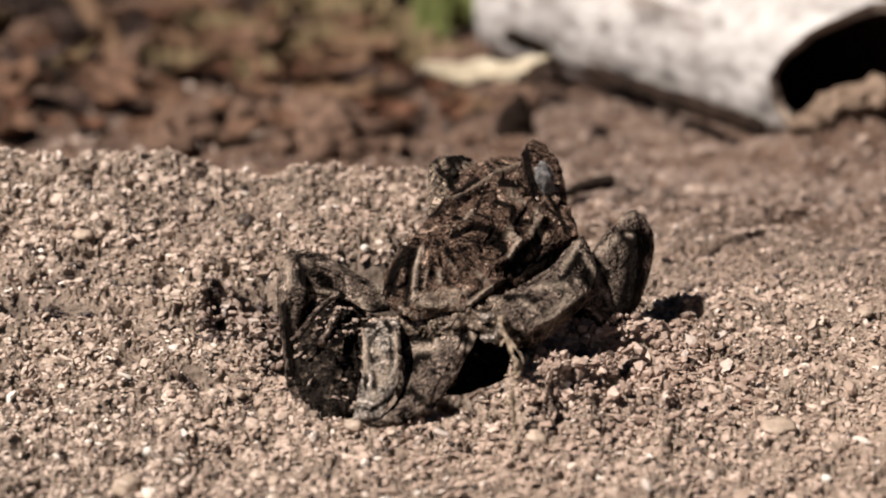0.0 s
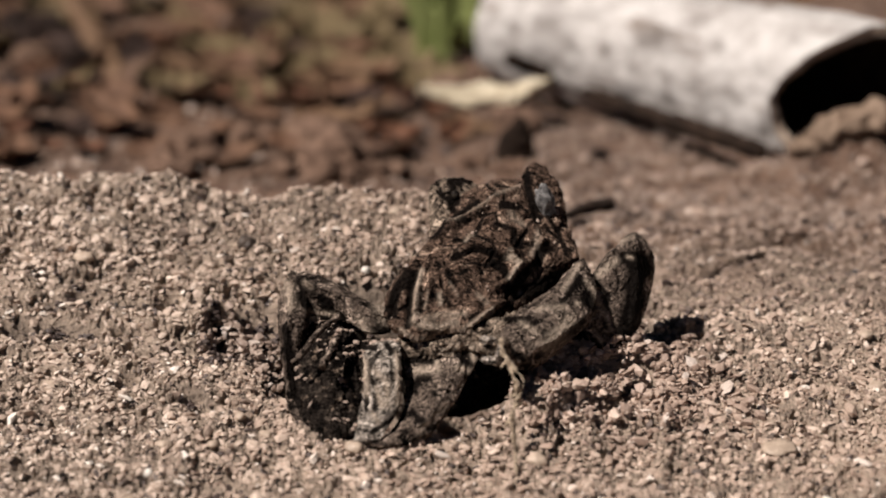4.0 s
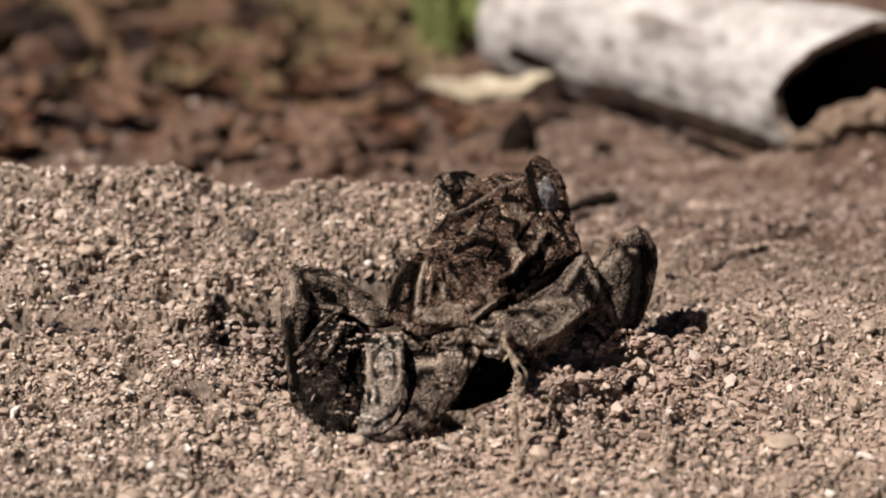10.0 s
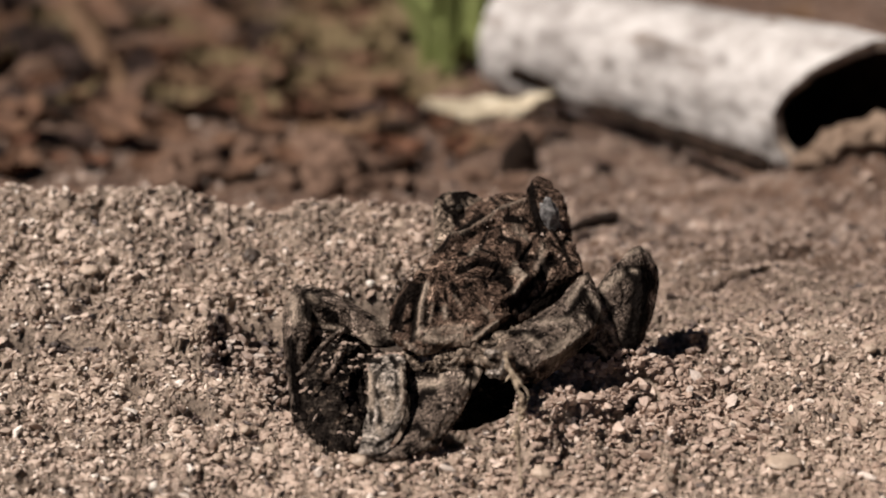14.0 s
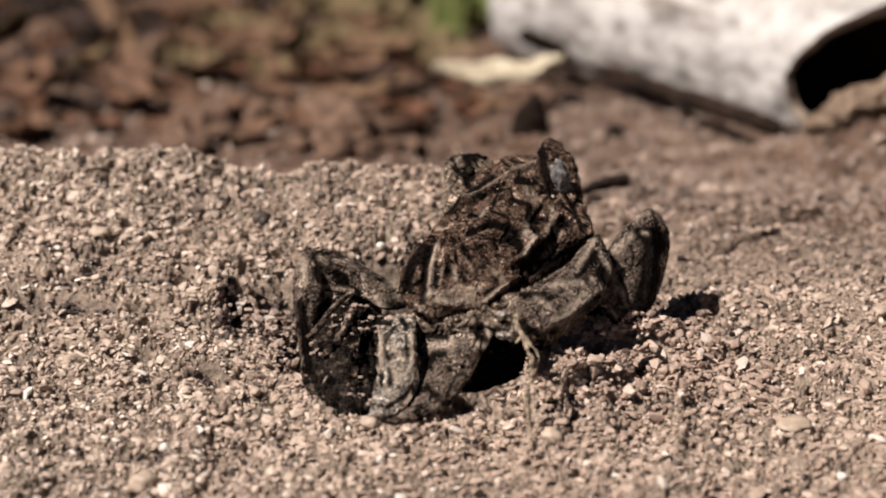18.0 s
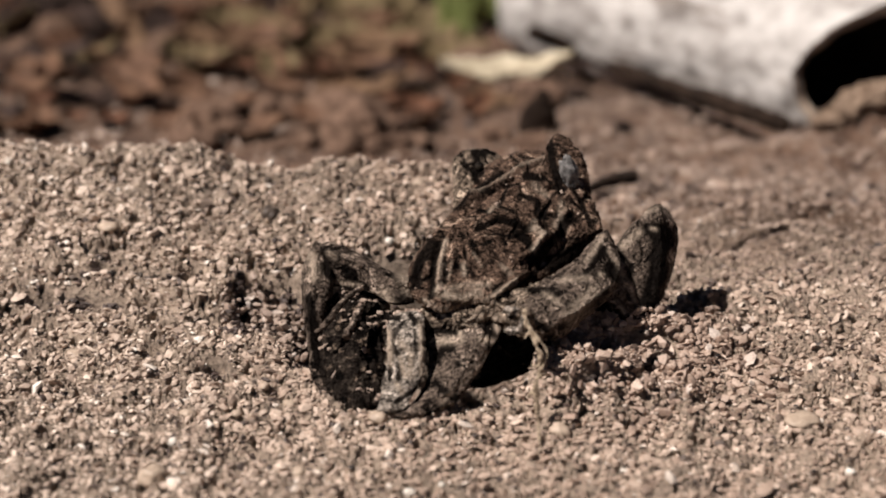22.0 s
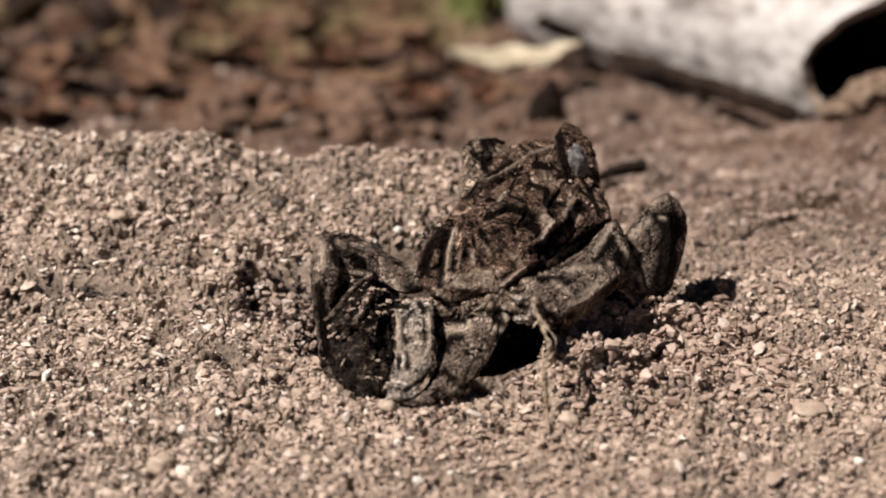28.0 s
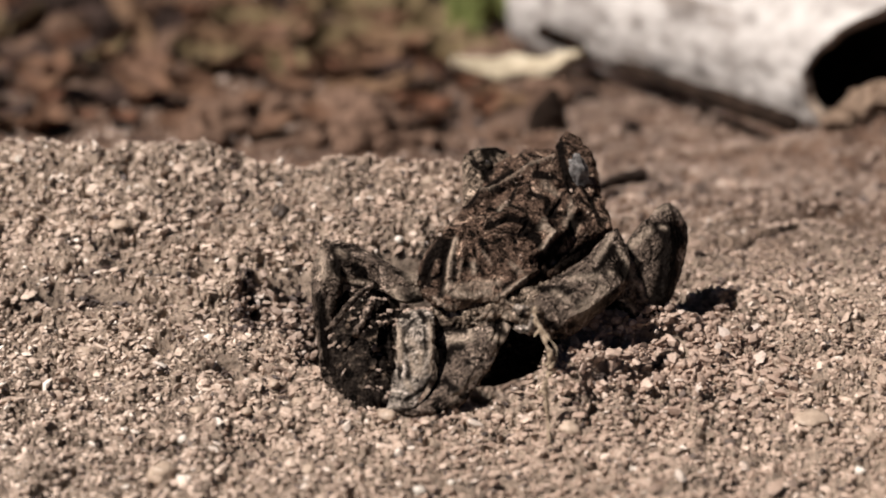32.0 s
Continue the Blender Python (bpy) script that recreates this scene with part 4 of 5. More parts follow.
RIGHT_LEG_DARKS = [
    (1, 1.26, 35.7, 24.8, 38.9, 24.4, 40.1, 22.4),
    # shade of the shank's right face, put into the colour
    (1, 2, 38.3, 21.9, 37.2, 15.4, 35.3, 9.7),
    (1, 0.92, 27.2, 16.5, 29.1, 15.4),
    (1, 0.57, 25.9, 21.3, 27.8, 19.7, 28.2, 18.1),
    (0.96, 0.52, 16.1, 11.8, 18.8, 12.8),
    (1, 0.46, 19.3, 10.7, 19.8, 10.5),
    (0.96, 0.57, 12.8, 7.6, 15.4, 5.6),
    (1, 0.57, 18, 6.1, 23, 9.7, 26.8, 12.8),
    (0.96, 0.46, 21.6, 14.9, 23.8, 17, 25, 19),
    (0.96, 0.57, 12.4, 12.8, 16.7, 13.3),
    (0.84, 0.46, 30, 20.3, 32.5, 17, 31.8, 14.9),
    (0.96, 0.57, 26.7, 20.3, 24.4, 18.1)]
# Pale strokes on the legs: light skin, heel and foot edges painted as lit
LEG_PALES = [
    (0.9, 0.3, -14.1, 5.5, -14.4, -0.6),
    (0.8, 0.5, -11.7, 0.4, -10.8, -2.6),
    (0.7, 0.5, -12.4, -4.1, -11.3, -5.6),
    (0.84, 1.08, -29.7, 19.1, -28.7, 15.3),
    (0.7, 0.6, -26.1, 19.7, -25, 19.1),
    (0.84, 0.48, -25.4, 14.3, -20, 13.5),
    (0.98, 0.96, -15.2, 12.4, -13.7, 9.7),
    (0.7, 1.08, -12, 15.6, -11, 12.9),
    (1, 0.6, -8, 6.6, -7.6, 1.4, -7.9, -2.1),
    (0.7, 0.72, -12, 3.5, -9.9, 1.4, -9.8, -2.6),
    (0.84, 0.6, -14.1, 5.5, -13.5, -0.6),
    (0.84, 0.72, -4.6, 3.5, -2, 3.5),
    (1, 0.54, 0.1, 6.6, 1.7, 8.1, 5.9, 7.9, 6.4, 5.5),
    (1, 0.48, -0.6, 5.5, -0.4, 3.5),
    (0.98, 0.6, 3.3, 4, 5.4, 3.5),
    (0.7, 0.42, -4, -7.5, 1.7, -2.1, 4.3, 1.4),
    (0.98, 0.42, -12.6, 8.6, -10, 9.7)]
# Right leg: light skin, and the thigh's lit lower face put into colour
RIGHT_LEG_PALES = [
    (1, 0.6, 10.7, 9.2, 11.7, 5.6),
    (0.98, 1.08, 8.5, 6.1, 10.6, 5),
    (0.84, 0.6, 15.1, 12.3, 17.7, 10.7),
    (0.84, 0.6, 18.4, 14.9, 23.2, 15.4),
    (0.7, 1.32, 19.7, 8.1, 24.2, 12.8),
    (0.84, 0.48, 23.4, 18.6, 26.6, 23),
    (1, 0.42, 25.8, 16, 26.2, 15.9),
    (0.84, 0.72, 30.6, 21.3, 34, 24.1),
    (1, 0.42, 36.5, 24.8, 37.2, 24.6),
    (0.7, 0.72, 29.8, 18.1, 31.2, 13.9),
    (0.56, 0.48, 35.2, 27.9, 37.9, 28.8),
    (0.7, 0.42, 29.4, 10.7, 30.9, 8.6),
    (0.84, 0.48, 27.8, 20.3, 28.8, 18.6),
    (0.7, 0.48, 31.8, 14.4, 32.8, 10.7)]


def pen(points, lines):
    """Sum of soft strokes: height, width and corners (mm), laid over the skin from behind and above."""
    out = np.zeros(len(points))
    pu, pv = points[:, 0] * 1000, points @ UPV * 1000
    for height, wide, *way in lines:
        best = np.full(len(points), 40.0)
        for i in range(0, len(way) - 2, 2):
            au, av, bu, bv = way[i:i + 4]
            du, dv = bu - au, bv - av
            f = np.clip(((pu - au) * du + (pv - av) * dv) / (du * du + dv * dv + 1e-9), 0, 1)
            best = np.minimum(best, ((pu - au - f * du) ** 2 + (pv - av - f * dv) ** 2) / (wide * wide))
        out += height * np.exp(-best)
    return out


def skin_relief(p, seed, coarse, warts):
    """Height of folded, warty skin at p, about -1 to 1 times its sizes."""
    q = p * 150 + Vector((seed, seed * 0.7, -seed))
    warp = Vector((noise.noise(q * 1.7), noise.noise(q * 1.7 + Vector((9, 0, 0))), noise.noise(q * 1.7 + Vector((0, 9, 0))))) * 0.45
    plates = crease((q + warp) * 2.2)
    ridge = 1 - 2.6 * abs(noise.noise((q + warp) * 3.1))
    wart = max(0.0, 1 - noise.voronoi((q - warp * 0.5) * 6.5)[0][0] * 2.2)
    fine = noise.noise(q * 22.0)
    return coarse * (0.55 * plates + 0.45 * ridge) + warts * (wart * (0.4 + noise.noise(q * 2.3)) + 0.35 * fine)


def flesh(name, rows, rings=120, front=90, back=26, edge=0.25, coarse=0.0004, warts=0.00022, seed=0.0, ridges=(), darks=(), pales=()):
    """A body part from rings: an outer side with a keel between two edges, an inner side, skin relief, ridges, and dark
    and pale strokes for spots, shade and lit edges.
    """
    c = spline(rows, rings)
    left, right = c[:, 0:3] / 1000, c[:, 3:6] / 1000
    mid = (left + right) / 2
    along = np.gradient(mid, axis=0)
    out = np.cross(right - left, along)
    out *= np.sign(out[rings // 3] @ np.array((0.0, -0.9, 0.45)))
    for i in list(range(rings // 3 + 1, rings)) + list(range(rings // 3 - 1, -1, -1)):
        if out[i] @ out[i - 1 if i > rings // 3 else i + 1] < 0:
            out[i] *= -1
    for _ in range(12):
        out[1:-1] = (out[:-2] + 2 * out[1:-1] + out[2:]) / 4
    out /= np.linalg.norm(out, axis=1)[:, None]
    grid = []
    for k in range(front + back):
        if k < front:
            g = 0.5 - 0.5 * math.cos(math.pi * k / (front - 1)) if edge < 0.1 else k / (front - 1)
            x = np.where(g < c[:, 7], g / c[:, 7], (1 - g) / (1 - c[:, 7]))
            h = (edge * x + (1 - edge) * np.sqrt(np.maximum(0, 1 - (1 - x) ** 2))) * c[:, 6] / 1000
        else:
            g = 1 - (k - front + 1) / (back + 1)
            h = np.full(rings, -math.sqrt(max(0.0, 1 - (2 * g - 1) ** 2))) * c[:, 8] / 1000
        grid.append(left + (right - left) * g + out * h[:, None])
    n = front + back
    grid = np.stack(grid, 1)
    du = np.roll(grid, -1, 1) - np.roll(grid, 1, 1)
    dv = np.gradient(grid, axis=0)
    normal = np.cross(du, dv)
    normal /= np.linalg.norm(normal, axis=2)[:, :, None] + 1e-12
    normal *= np.sign(np.sum(normal * (grid - mid[:, None, :]), axis=2, keepdims=True).sum(axis=(1, 2)) + 1e-9)[:, None, None]
    base, normal = grid.reshape(-1, 3), normal.reshape(-1, 3)
    lift = np.array([skin_relief(Vector(p), seed, coarse, warts) for p in base])
    if ridges:
        lift = lift + pen(base, ridges) / 1000
    verts = base + normal * lift[:, None]
    faces = [(i * n + k, i * n + (k + 1) % n, (i + 1) * n + (k + 1) % n, (i + 1) * n + k) for i in range(rings - 1) for k in range(n)]
    faces += [tuple(range(n - 1, -1, -1)), tuple(range((rings - 1) * n, rings * n))]
    me = mesh_from(name, verts, faces)
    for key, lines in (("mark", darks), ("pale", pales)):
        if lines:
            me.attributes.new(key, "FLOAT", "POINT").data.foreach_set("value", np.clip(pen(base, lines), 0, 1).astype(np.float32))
    return me


def wrinkles(seed, low, high, count, height, wide):
    """Short random strokes between two corners (mm)."""
    r = random.Random(seed)
    out = []
    for _ in range(count):
        u, v, turn, reach = r.uniform(low[0], high[0]), r.uniform(low[1], high[1]), r.uniform(0, math.pi), r.uniform(0.5, 2.0)
        bend = turn + r.uniform(-0.9, 0.9)
        out.append((height * r.uniform(0.5, 1.0), wide * r.uniform(0.6, 1.3), u, v, u + math.cos(turn) * reach, v + math.sin(turn) * reach,
                    u + math.cos(turn) * reach + math.cos(bend) * reach, v + math.sin(turn) * reach + math.sin(bend) * reach))
    return out


def stuck_sand(name, skin, count, seed, big=0.00055):
    """Crumbs of sand on the side of a skin that faces up and outwards."""
    r = random.Random(seed)
    bm = bmesh.new()
    bmesh.ops.create_icosphere(bm, subdivisions=1, radius=1.0)
    base, tri = [v.co.copy() for v in bm.verts], [tuple(v.index for v in f.verts) for f in bm.faces]
    bm.free()
    spots = [v for v in skin.vertices if v.normal.y < -0.1 and noise.noise(v.co * 300) > -0.15]
    verts, faces = [], []
    for v in r.sample(spots, min(count, len(spots))):
        size = 0.00018 + big * r.random() ** 2.5
        turn = Matrix.Rotation(r.uniform(0, 6.28), 3, (r.uniform(-1, 1), r.uniform(-1, 1), 1))
        o = len(verts)
        verts += [v.co + turn @ Vector((c.x * size * r.uniform(0.8, 1.4), c.y * size * r.uniform(0.7, 1.2), c.z * size * r.uniform(0.6, 1.0))) for c in base]
        faces += [tuple(o + k for k in t) for t in tri]
    return mesh_from(name, verts, faces, False)


def build_frog():
    frog = thing("frog", (0.0, 0.004, -0.012), "dark grey-brown mottled frog crouching in a sand burrow, seen from behind", "frog")
    darks, pales = LEG_DARKS + RIGHT_LEG_DARKS, LEG_PALES + RIGHT_LEG_PALES
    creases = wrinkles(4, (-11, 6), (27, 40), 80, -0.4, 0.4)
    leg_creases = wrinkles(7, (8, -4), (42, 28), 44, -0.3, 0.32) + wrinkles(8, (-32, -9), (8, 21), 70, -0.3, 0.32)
    # The furrows get dark strokes too: their shade, painted into the skin
    crease_shade = [(-2.0 * h, w * 0.9, *way) for h, w, *way in creases]
    leg_crease_shade = [(-2.0 * h, w * 0.9, *way) for h, w, *way in leg_creases]

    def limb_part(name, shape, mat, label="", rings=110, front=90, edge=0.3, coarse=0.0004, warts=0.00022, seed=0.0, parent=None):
        me = flesh(name, SHAPES[shape], rings, front, 24, edge, coarse, warts, seed, leg_creases, darks + leg_crease_shade, pales)
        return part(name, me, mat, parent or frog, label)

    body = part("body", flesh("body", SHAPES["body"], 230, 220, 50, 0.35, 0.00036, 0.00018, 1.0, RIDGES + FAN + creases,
                              DARKS + THIN_DARKS + crease_shade, PALES), M_SKIN, frog)
    part("caked_sand", stuck_sand("caked_sand", body.data, 26, 3, 0.0004), M_GRAIN_BROWN, body, "sand grains stuck to the skin")
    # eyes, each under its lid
    # The left lid takes the paler fold skin to colour in its lit face
    lid = part("eyelid", flesh("eyelid", SHAPES["left_lid"], 70, 60, 20, 0.7, 0.0004, 0.0002, 3.0, creases, DARKS + THIN_DARKS + crease_shade, PALES), M_SKIN_FOLD, frog)
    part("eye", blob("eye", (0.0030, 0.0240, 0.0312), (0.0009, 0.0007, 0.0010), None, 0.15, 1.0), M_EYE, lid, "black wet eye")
    lid = part("eyelid", flesh("eyelid", SHAPES["right_lid"], 80, 60, 20, 0.65, 0.0005, 0.00022, 5.0, creases, DARKS + crease_shade, ()), M_SKIN, frog)
    part("eye", blob("eye", (0.0207, 0.0200, 0.0312), (0.0018, 0.0009, 0.0030), pose(0, 0, 0, 0, -16, 0), 0.42, 2.0, 4), M_EYELID, lid, "grey half-closed eye")
    # right hind leg
    limb_part("thigh", "right_thigh", M_SKIN_LEG, "", 130, 110, 0.45, 0.00032, 0.00018, 11.0)
    limb_part("shank", "right_shank", M_SKIN_LEG, "", 130, 120, 0.8, 0.0003, 0.00016, 14.0)
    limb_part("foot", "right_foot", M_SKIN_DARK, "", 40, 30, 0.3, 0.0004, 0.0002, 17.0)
    # left hind leg, folded in the sand
    limb_part("thigh", "left_thigh", M_SKIN_LEG, "", 110, 90, 0.85, 0.00026, 0.0001, 21.0)
    limb_part("shank", "left_shank", M_SKIN_LEG, "", 120, 70, 0.85, 0.00026, 0.0001, 24.0)
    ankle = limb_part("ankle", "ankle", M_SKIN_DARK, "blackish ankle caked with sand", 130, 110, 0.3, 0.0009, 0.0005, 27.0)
    part("caked_sand", stuck_sand("caked_sand", ankle.data, 560, 5), M_GRAIN_BROWN, ankle, "damp sand crumbs stuck to the skin")
    for shape in ("left_fold", "low_fold"):
        part("ankle_fold", flesh("ankle_fold", SHAPES[shape], 40, 16, 10, 0.4, 0.0003, 0.0001, 29.0), M_SKIN_LEG, frog, "thin pale skin fold")
    heel = limb_part("heel", "heel", M_SKIN_GREY, "pale grey heel", 110, 80, 0.85, 0.0003, 0.00012, 31.0)
    part("caked_sand", stuck_sand("caked_sand", heel.data, 90, 6, 0.0004), M_CRUMB, heel, "damp sand crumbs stuck to the skin")
    foot = limb_part("foot", "left_foot", M_SKIN_LEG, "", 110, 100, 0.85, 0.00022, 0.0001, 34.0)
    part("caked_sand", stuck_sand("caked_sand", foot.data, 60, 8, 0.0004), M_CRUMB, foot, "damp sand crumbs stuck to the skin")
    limb_part("rump", "rump", M_SKIN_FOLD, "", 130, 80, 0.2, 0.0011, 0.0004, 37.0)
    part("vent", blob("vent", (0.0102, -0.0130, 0.0123), (0.0026, 0.0016, 0.0026), None, 0.6, 9.0, 4), M_SKIN_FOLD, frog, "pale wrinkled vent")
    for place, size in (((0.0108, -0.0160, 0.0125), (0.0007, 0.0007, 0.0020)), ((0.0087, -0.0140, 0.0144), (0.0014, 0.0008, 0.0009)), ((0.0095, -0.0150, 0.0108), (0.0018, 0.0009, 0.0008))):
        part("skin_fold", blob("skin_fold", place, size, pose(0, 0, 0, 0, 12, 0), 0.5, place[0] * 900, 3), M_SKIN_GREY, frog, "pale curled skin fold")
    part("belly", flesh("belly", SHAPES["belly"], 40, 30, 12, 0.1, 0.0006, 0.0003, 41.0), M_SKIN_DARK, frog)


build_frog()


# ---- the hollow birch log ----
KNOTS = [
    ((0.0250, 0.2560, 0.0370), (0.0720, 0.2030, 0.0395), 0.50, 0.0042),
    ((0.0200, 0.2640, 0.0250), (0.0330, 0.2490, 0.0300), 0.40, 0.0040),
    ((0.0780, 0.1960, 0.0400), (0.1000, 0.1720, 0.0405), 0.35, 0.0026),
    ((0.0572, 0.2187, 0.0194), (0.0615, 0.2131, 0.0210), 1.00, 0.0036),
    ((0.0464, 0.2320, 0.0139), (0.0470, 0.2307, 0.0125), 0.90, 0.0017),
    ((0.0742, 0.1947, 0.0236), (0.0750, 0.1932, 0.0226), 0.80, 0.0014),
    ((0.0758, 0.1887, 0.0127), (0.0784, 0.1842, 0.0113), 0.70, 0.0017),
    ((0.0368, 0.2442, 0.0123), (0.0391, 0.2409, 0.0116), 0.80, 0.0015),
    ((0.0287, 0.2559, 0.0163), (0.0328, 0.2508, 0.0165), 0.70, 0.0021),
    ((0.0212, 0.2643, 0.0137), (0.0224, 0.2624, 0.0123), 0.70, 0.0016),
    ((0.0529, 0.2225, 0.0119), (0.0536, 0.2212, 0.0112), 0.80, 0.0012),
    ((0.0918, 0.1682, 0.0320), (0.0932, 0.1655, 0.0313), 0.50, 0.0013),
    ((0.0615, 0.2097, 0.0105), (0.0629, 0.2062, 0.0061), 0.60, 0.0016),
    ((0.0834, 0.1789, 0.0204), (0.0841, 0.1774, 0.0198), 0.50, 0.0012),
    ((0.0685, 0.2049, 0.0275), (0.0718, 0.2003, 0.0293), 0.50, 0.0019),
    ((0.0399, 0.2428, 0.0207), (0.0446, 0.2373, 0.0227), 0.60, 0.0020),
    ((0.0852, 0.1715, 0.0074), (0.0861, 0.1697, 0.0063), 0.60, 0.0015),
    ((0.0170, 0.2675, 0.0077), (0.0368, 0.2422, 0.0061), 0.60, 0.0018),
    ((0.0506, 0.2234, 0.0053), (0.0650, 0.2025, 0.0045), 0.60, 0.0015),]


def build_log():
    a, b = Vector((0.1056, 0.1645, 0.0194)), Vector((0.0245, 0.2598, 0.0185))
    log = thing("birch_log", (a.x, a.y, 0.0), "hollow white birch bark log lying on the soil, dark inside", "log")
    axis = (b - a).normalized()
    s = axis.cross(Vector((0, 0, 1))).normalized()
    u = s.cross(axis)
    rings, around = 150, 120
    length = (b - a).length

    def place(f, k, inner):
        ang = 2 * math.pi * k / around
        ragged = 0.0022 * noise.fractal(Vector((math.cos(ang) * 2.2, math.sin(ang) * 2.2, 4)), 1, 2, 4) if f == 0 else 0
        r = 0.0205 - 0.0022 * f - inner
        low = math.sin(ang)
        n = s * math.copysign(abs(math.cos(ang)) ** (0.62 if low < 0 else 1.0), math.cos(ang)) + u * (low if low > 0 else -abs(low) ** 0.9)
        q = a + axis * (f * length + ragged - (1 - f) * (0.003 + 0.013 * math.sin(ang) + 0.010 * math.cos(ang) + 0.018 * max(0.0, -math.sin(ang)))) + n * r
        r2 = 0.0009 * noise.fractal(q * 60, 1.0, 2.0, 3) + 0.0004 * noise.noise(q * 300)
        return q + n * r2

    def tube(name, inner, back=False):
        verts = [place(i / (rings - 1), k, inner) for i in range(rings) for k in range(around)]
        faces = [(i * around + k, i * around + (k + 1) % around, (i + 1) * around + (k + 1) % around, (i + 1) * around + k)
                 for i in range(rings - 1) for k in range(around)]
        return mesh_from(name, verts, [f[::-1] for f in faces] if back else faces)

    bark = part("bark", tube("bark", 0.0), M_BARK, log, "white birch bark with grey blotches")
    places = np.array([v.co[:] for v in bark.data.vertices])
    bark.data.attributes.new("mark", "FLOAT", "POINT").data.foreach_set("value", np.clip(strokes(places, KNOTS), 0, 1).astype(np.float32))
    part("hollow", tube("hollow", 0.0030, True), M_BARK_IN, log, "near-black inside of the bark")
    verts = [place(0, k, 0.0) for k in range(around)] + [place(0, k, 0.0030) for k in range(around)]
    faces = [(k, (k + 1) % around, around + (k + 1) % around, around + k) for k in range(around)]
    part("rim", mesh_from("rim", verts, faces), M_BARK_EDGE, log, "torn brown rim")
    # Added dark strip along the ground: the shade under the log, as a shape
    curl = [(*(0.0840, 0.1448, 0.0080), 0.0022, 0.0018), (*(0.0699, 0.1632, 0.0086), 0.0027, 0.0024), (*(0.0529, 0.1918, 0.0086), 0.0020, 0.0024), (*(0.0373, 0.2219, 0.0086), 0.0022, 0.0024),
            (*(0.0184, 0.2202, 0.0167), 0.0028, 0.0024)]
    part("shade_strip", limb("shade_strip", curl, (0, 0, 1), 60, 16, 0.0008, 3.0), M_BARK_IN, log, "dark strip standing in for the shade under the log")
    verts = [place(1, k, 0.0) for k in range(around)]
    part("end_wood", mesh_from("end_wood", verts, [tuple(range(around))]), M_BARK_EDGE, log)


build_log()


# ---- twigs, roots, pebbles ----
def stick(name, rows, mat, label, category, lumps=0.0003, group=""):
    t = thing(name, rows[-1][:3], label, category, group)
    part("stem", limb(name, [(*p, r, r) for *p, r in rows], (1, 0.3, 0), 70, 14, lumps, rows[0][0] * 900), mat, t)
    return t


root = stick("root", [(*(0.0112, -0.0168, 0.0161), 0.00020), (*(0.0112, -0.0182, 0.0142), 0.00042), (*(0.0123, -0.0197, 0.0125), 0.00036), (*(0.0130, -0.0212, 0.0106), 0.00040),
                      (*(0.0138, -0.0222, 0.0085), 0.00062), (*(0.0135, -0.0226, 0.0060), 0.00046), (*(0.0131, -0.0234, 0.0031), 0.00048), (*(0.0133, -0.0242, 0.0001), 0.00050),
                      (*(0.0136, -0.0250, -0.0024), 0.00050), (*(0.0137, -0.0272, -0.0045), 0.00040), (*(0.0138, -0.0305, -0.0058), 0.00020)], M_ROOT, "thin pale dry root hanging over the burrow's edge", "root", 0.0006)
strand = [(0.0125, -0.0199, 0.0123), (0.0140, -0.0210, 0.0109), (0.0150, -0.0216, 0.0092), (0.0147, -0.0222, 0.0074), (0.0136, -0.0227, 0.0059)]
part("rootlet", limb("rootlet", [(*p, 0.0003, 0.0003) for p in strand], (1, 0.3, 0), 30, 10, 0.0004), M_ROOT, root)
for a, b in (((0.0136, -0.0224, 0.0068), (0.0121, -0.0226, 0.0071)), ((0.0131, -0.0234, 0.0031), (0.0116, -0.0230, 0.0009)), ((0.0122, -0.0196, 0.0128), (0.0109, -0.0200, 0.0112)), ((0.0137, -0.0228, 0.0050), (0.0149, -0.0226, 0.0056))):
    part("rootlet", limb("rootlet", [(*a, 0.0004, 0.0004), (*b, 0.0002, 0.0002)], (0, 0, 1), 8, 8, 0.0002), M_ROOT, root)

stick("twig", [(*(0.0279, 0.0831, 0.0089), 0.0007), (*(0.0318, 0.0910, 0.0080), 0.0011), (*(0.0355, 0.0947, 0.0082), 0.0017), (*(0.0409, 0.0970, 0.0084), 0.0020)], M_TWIG,
      "short blackened twig stub on the sand", "twig", 0.0006)


def pebble(x, y, r, flat, mat, label, seed, lift=0.25):
    t = thing("pebble", (x, y, lie(x, y)), label, "pebble", "pebbles in the sand")
    part("stone", blob("stone", (x, y, lie(x, y) + r * flat * lift), (r, r * 0.85, r * flat), pose(0, 0, 0, 0, 0, seed * 57), 0.28, seed), mat, t)


pebble(0.0624, -0.0191, 0.0036, 0.35, M_PEB_TAN, "broad flat tan pebble bedded in the sand", 0.5)
pebble(0.0175, -0.0241, 0.0022, 0.70, M_PEB_TAN, "rounded tan pebble beside the root", 2.2)
pebble(-0.0547, -0.0371, 0.0030, 0.70, M_PEB_TAN, "rounded tan pebble bedded in the sand", 3.9)
pebble(-0.0724, 0.0310, 0.0022, 0.50, M_PEB_TAN, "rounded pale pebble bedded in the sand", 5.6)
pebble(-0.0761, -0.0340, 0.0010, 0.80, M_PEB_WHITE, "small white quartz pebble on the sand", 7.3)
pebble(-0.0342, 0.0184, 0.0013, 0.80, M_PEB_WHITE, "small white quartz pebble on the sand", 9.0)
pebble(-0.0198, 0.0260, 0.0012, 0.80, M_PEB_WHITE, "small white quartz pebble on the sand", 10.7)
pebble(-0.0152, 0.0310, 0.0010, 0.80, M_PEB_WHITE, "small white quartz pebble on the sand", 12.4)
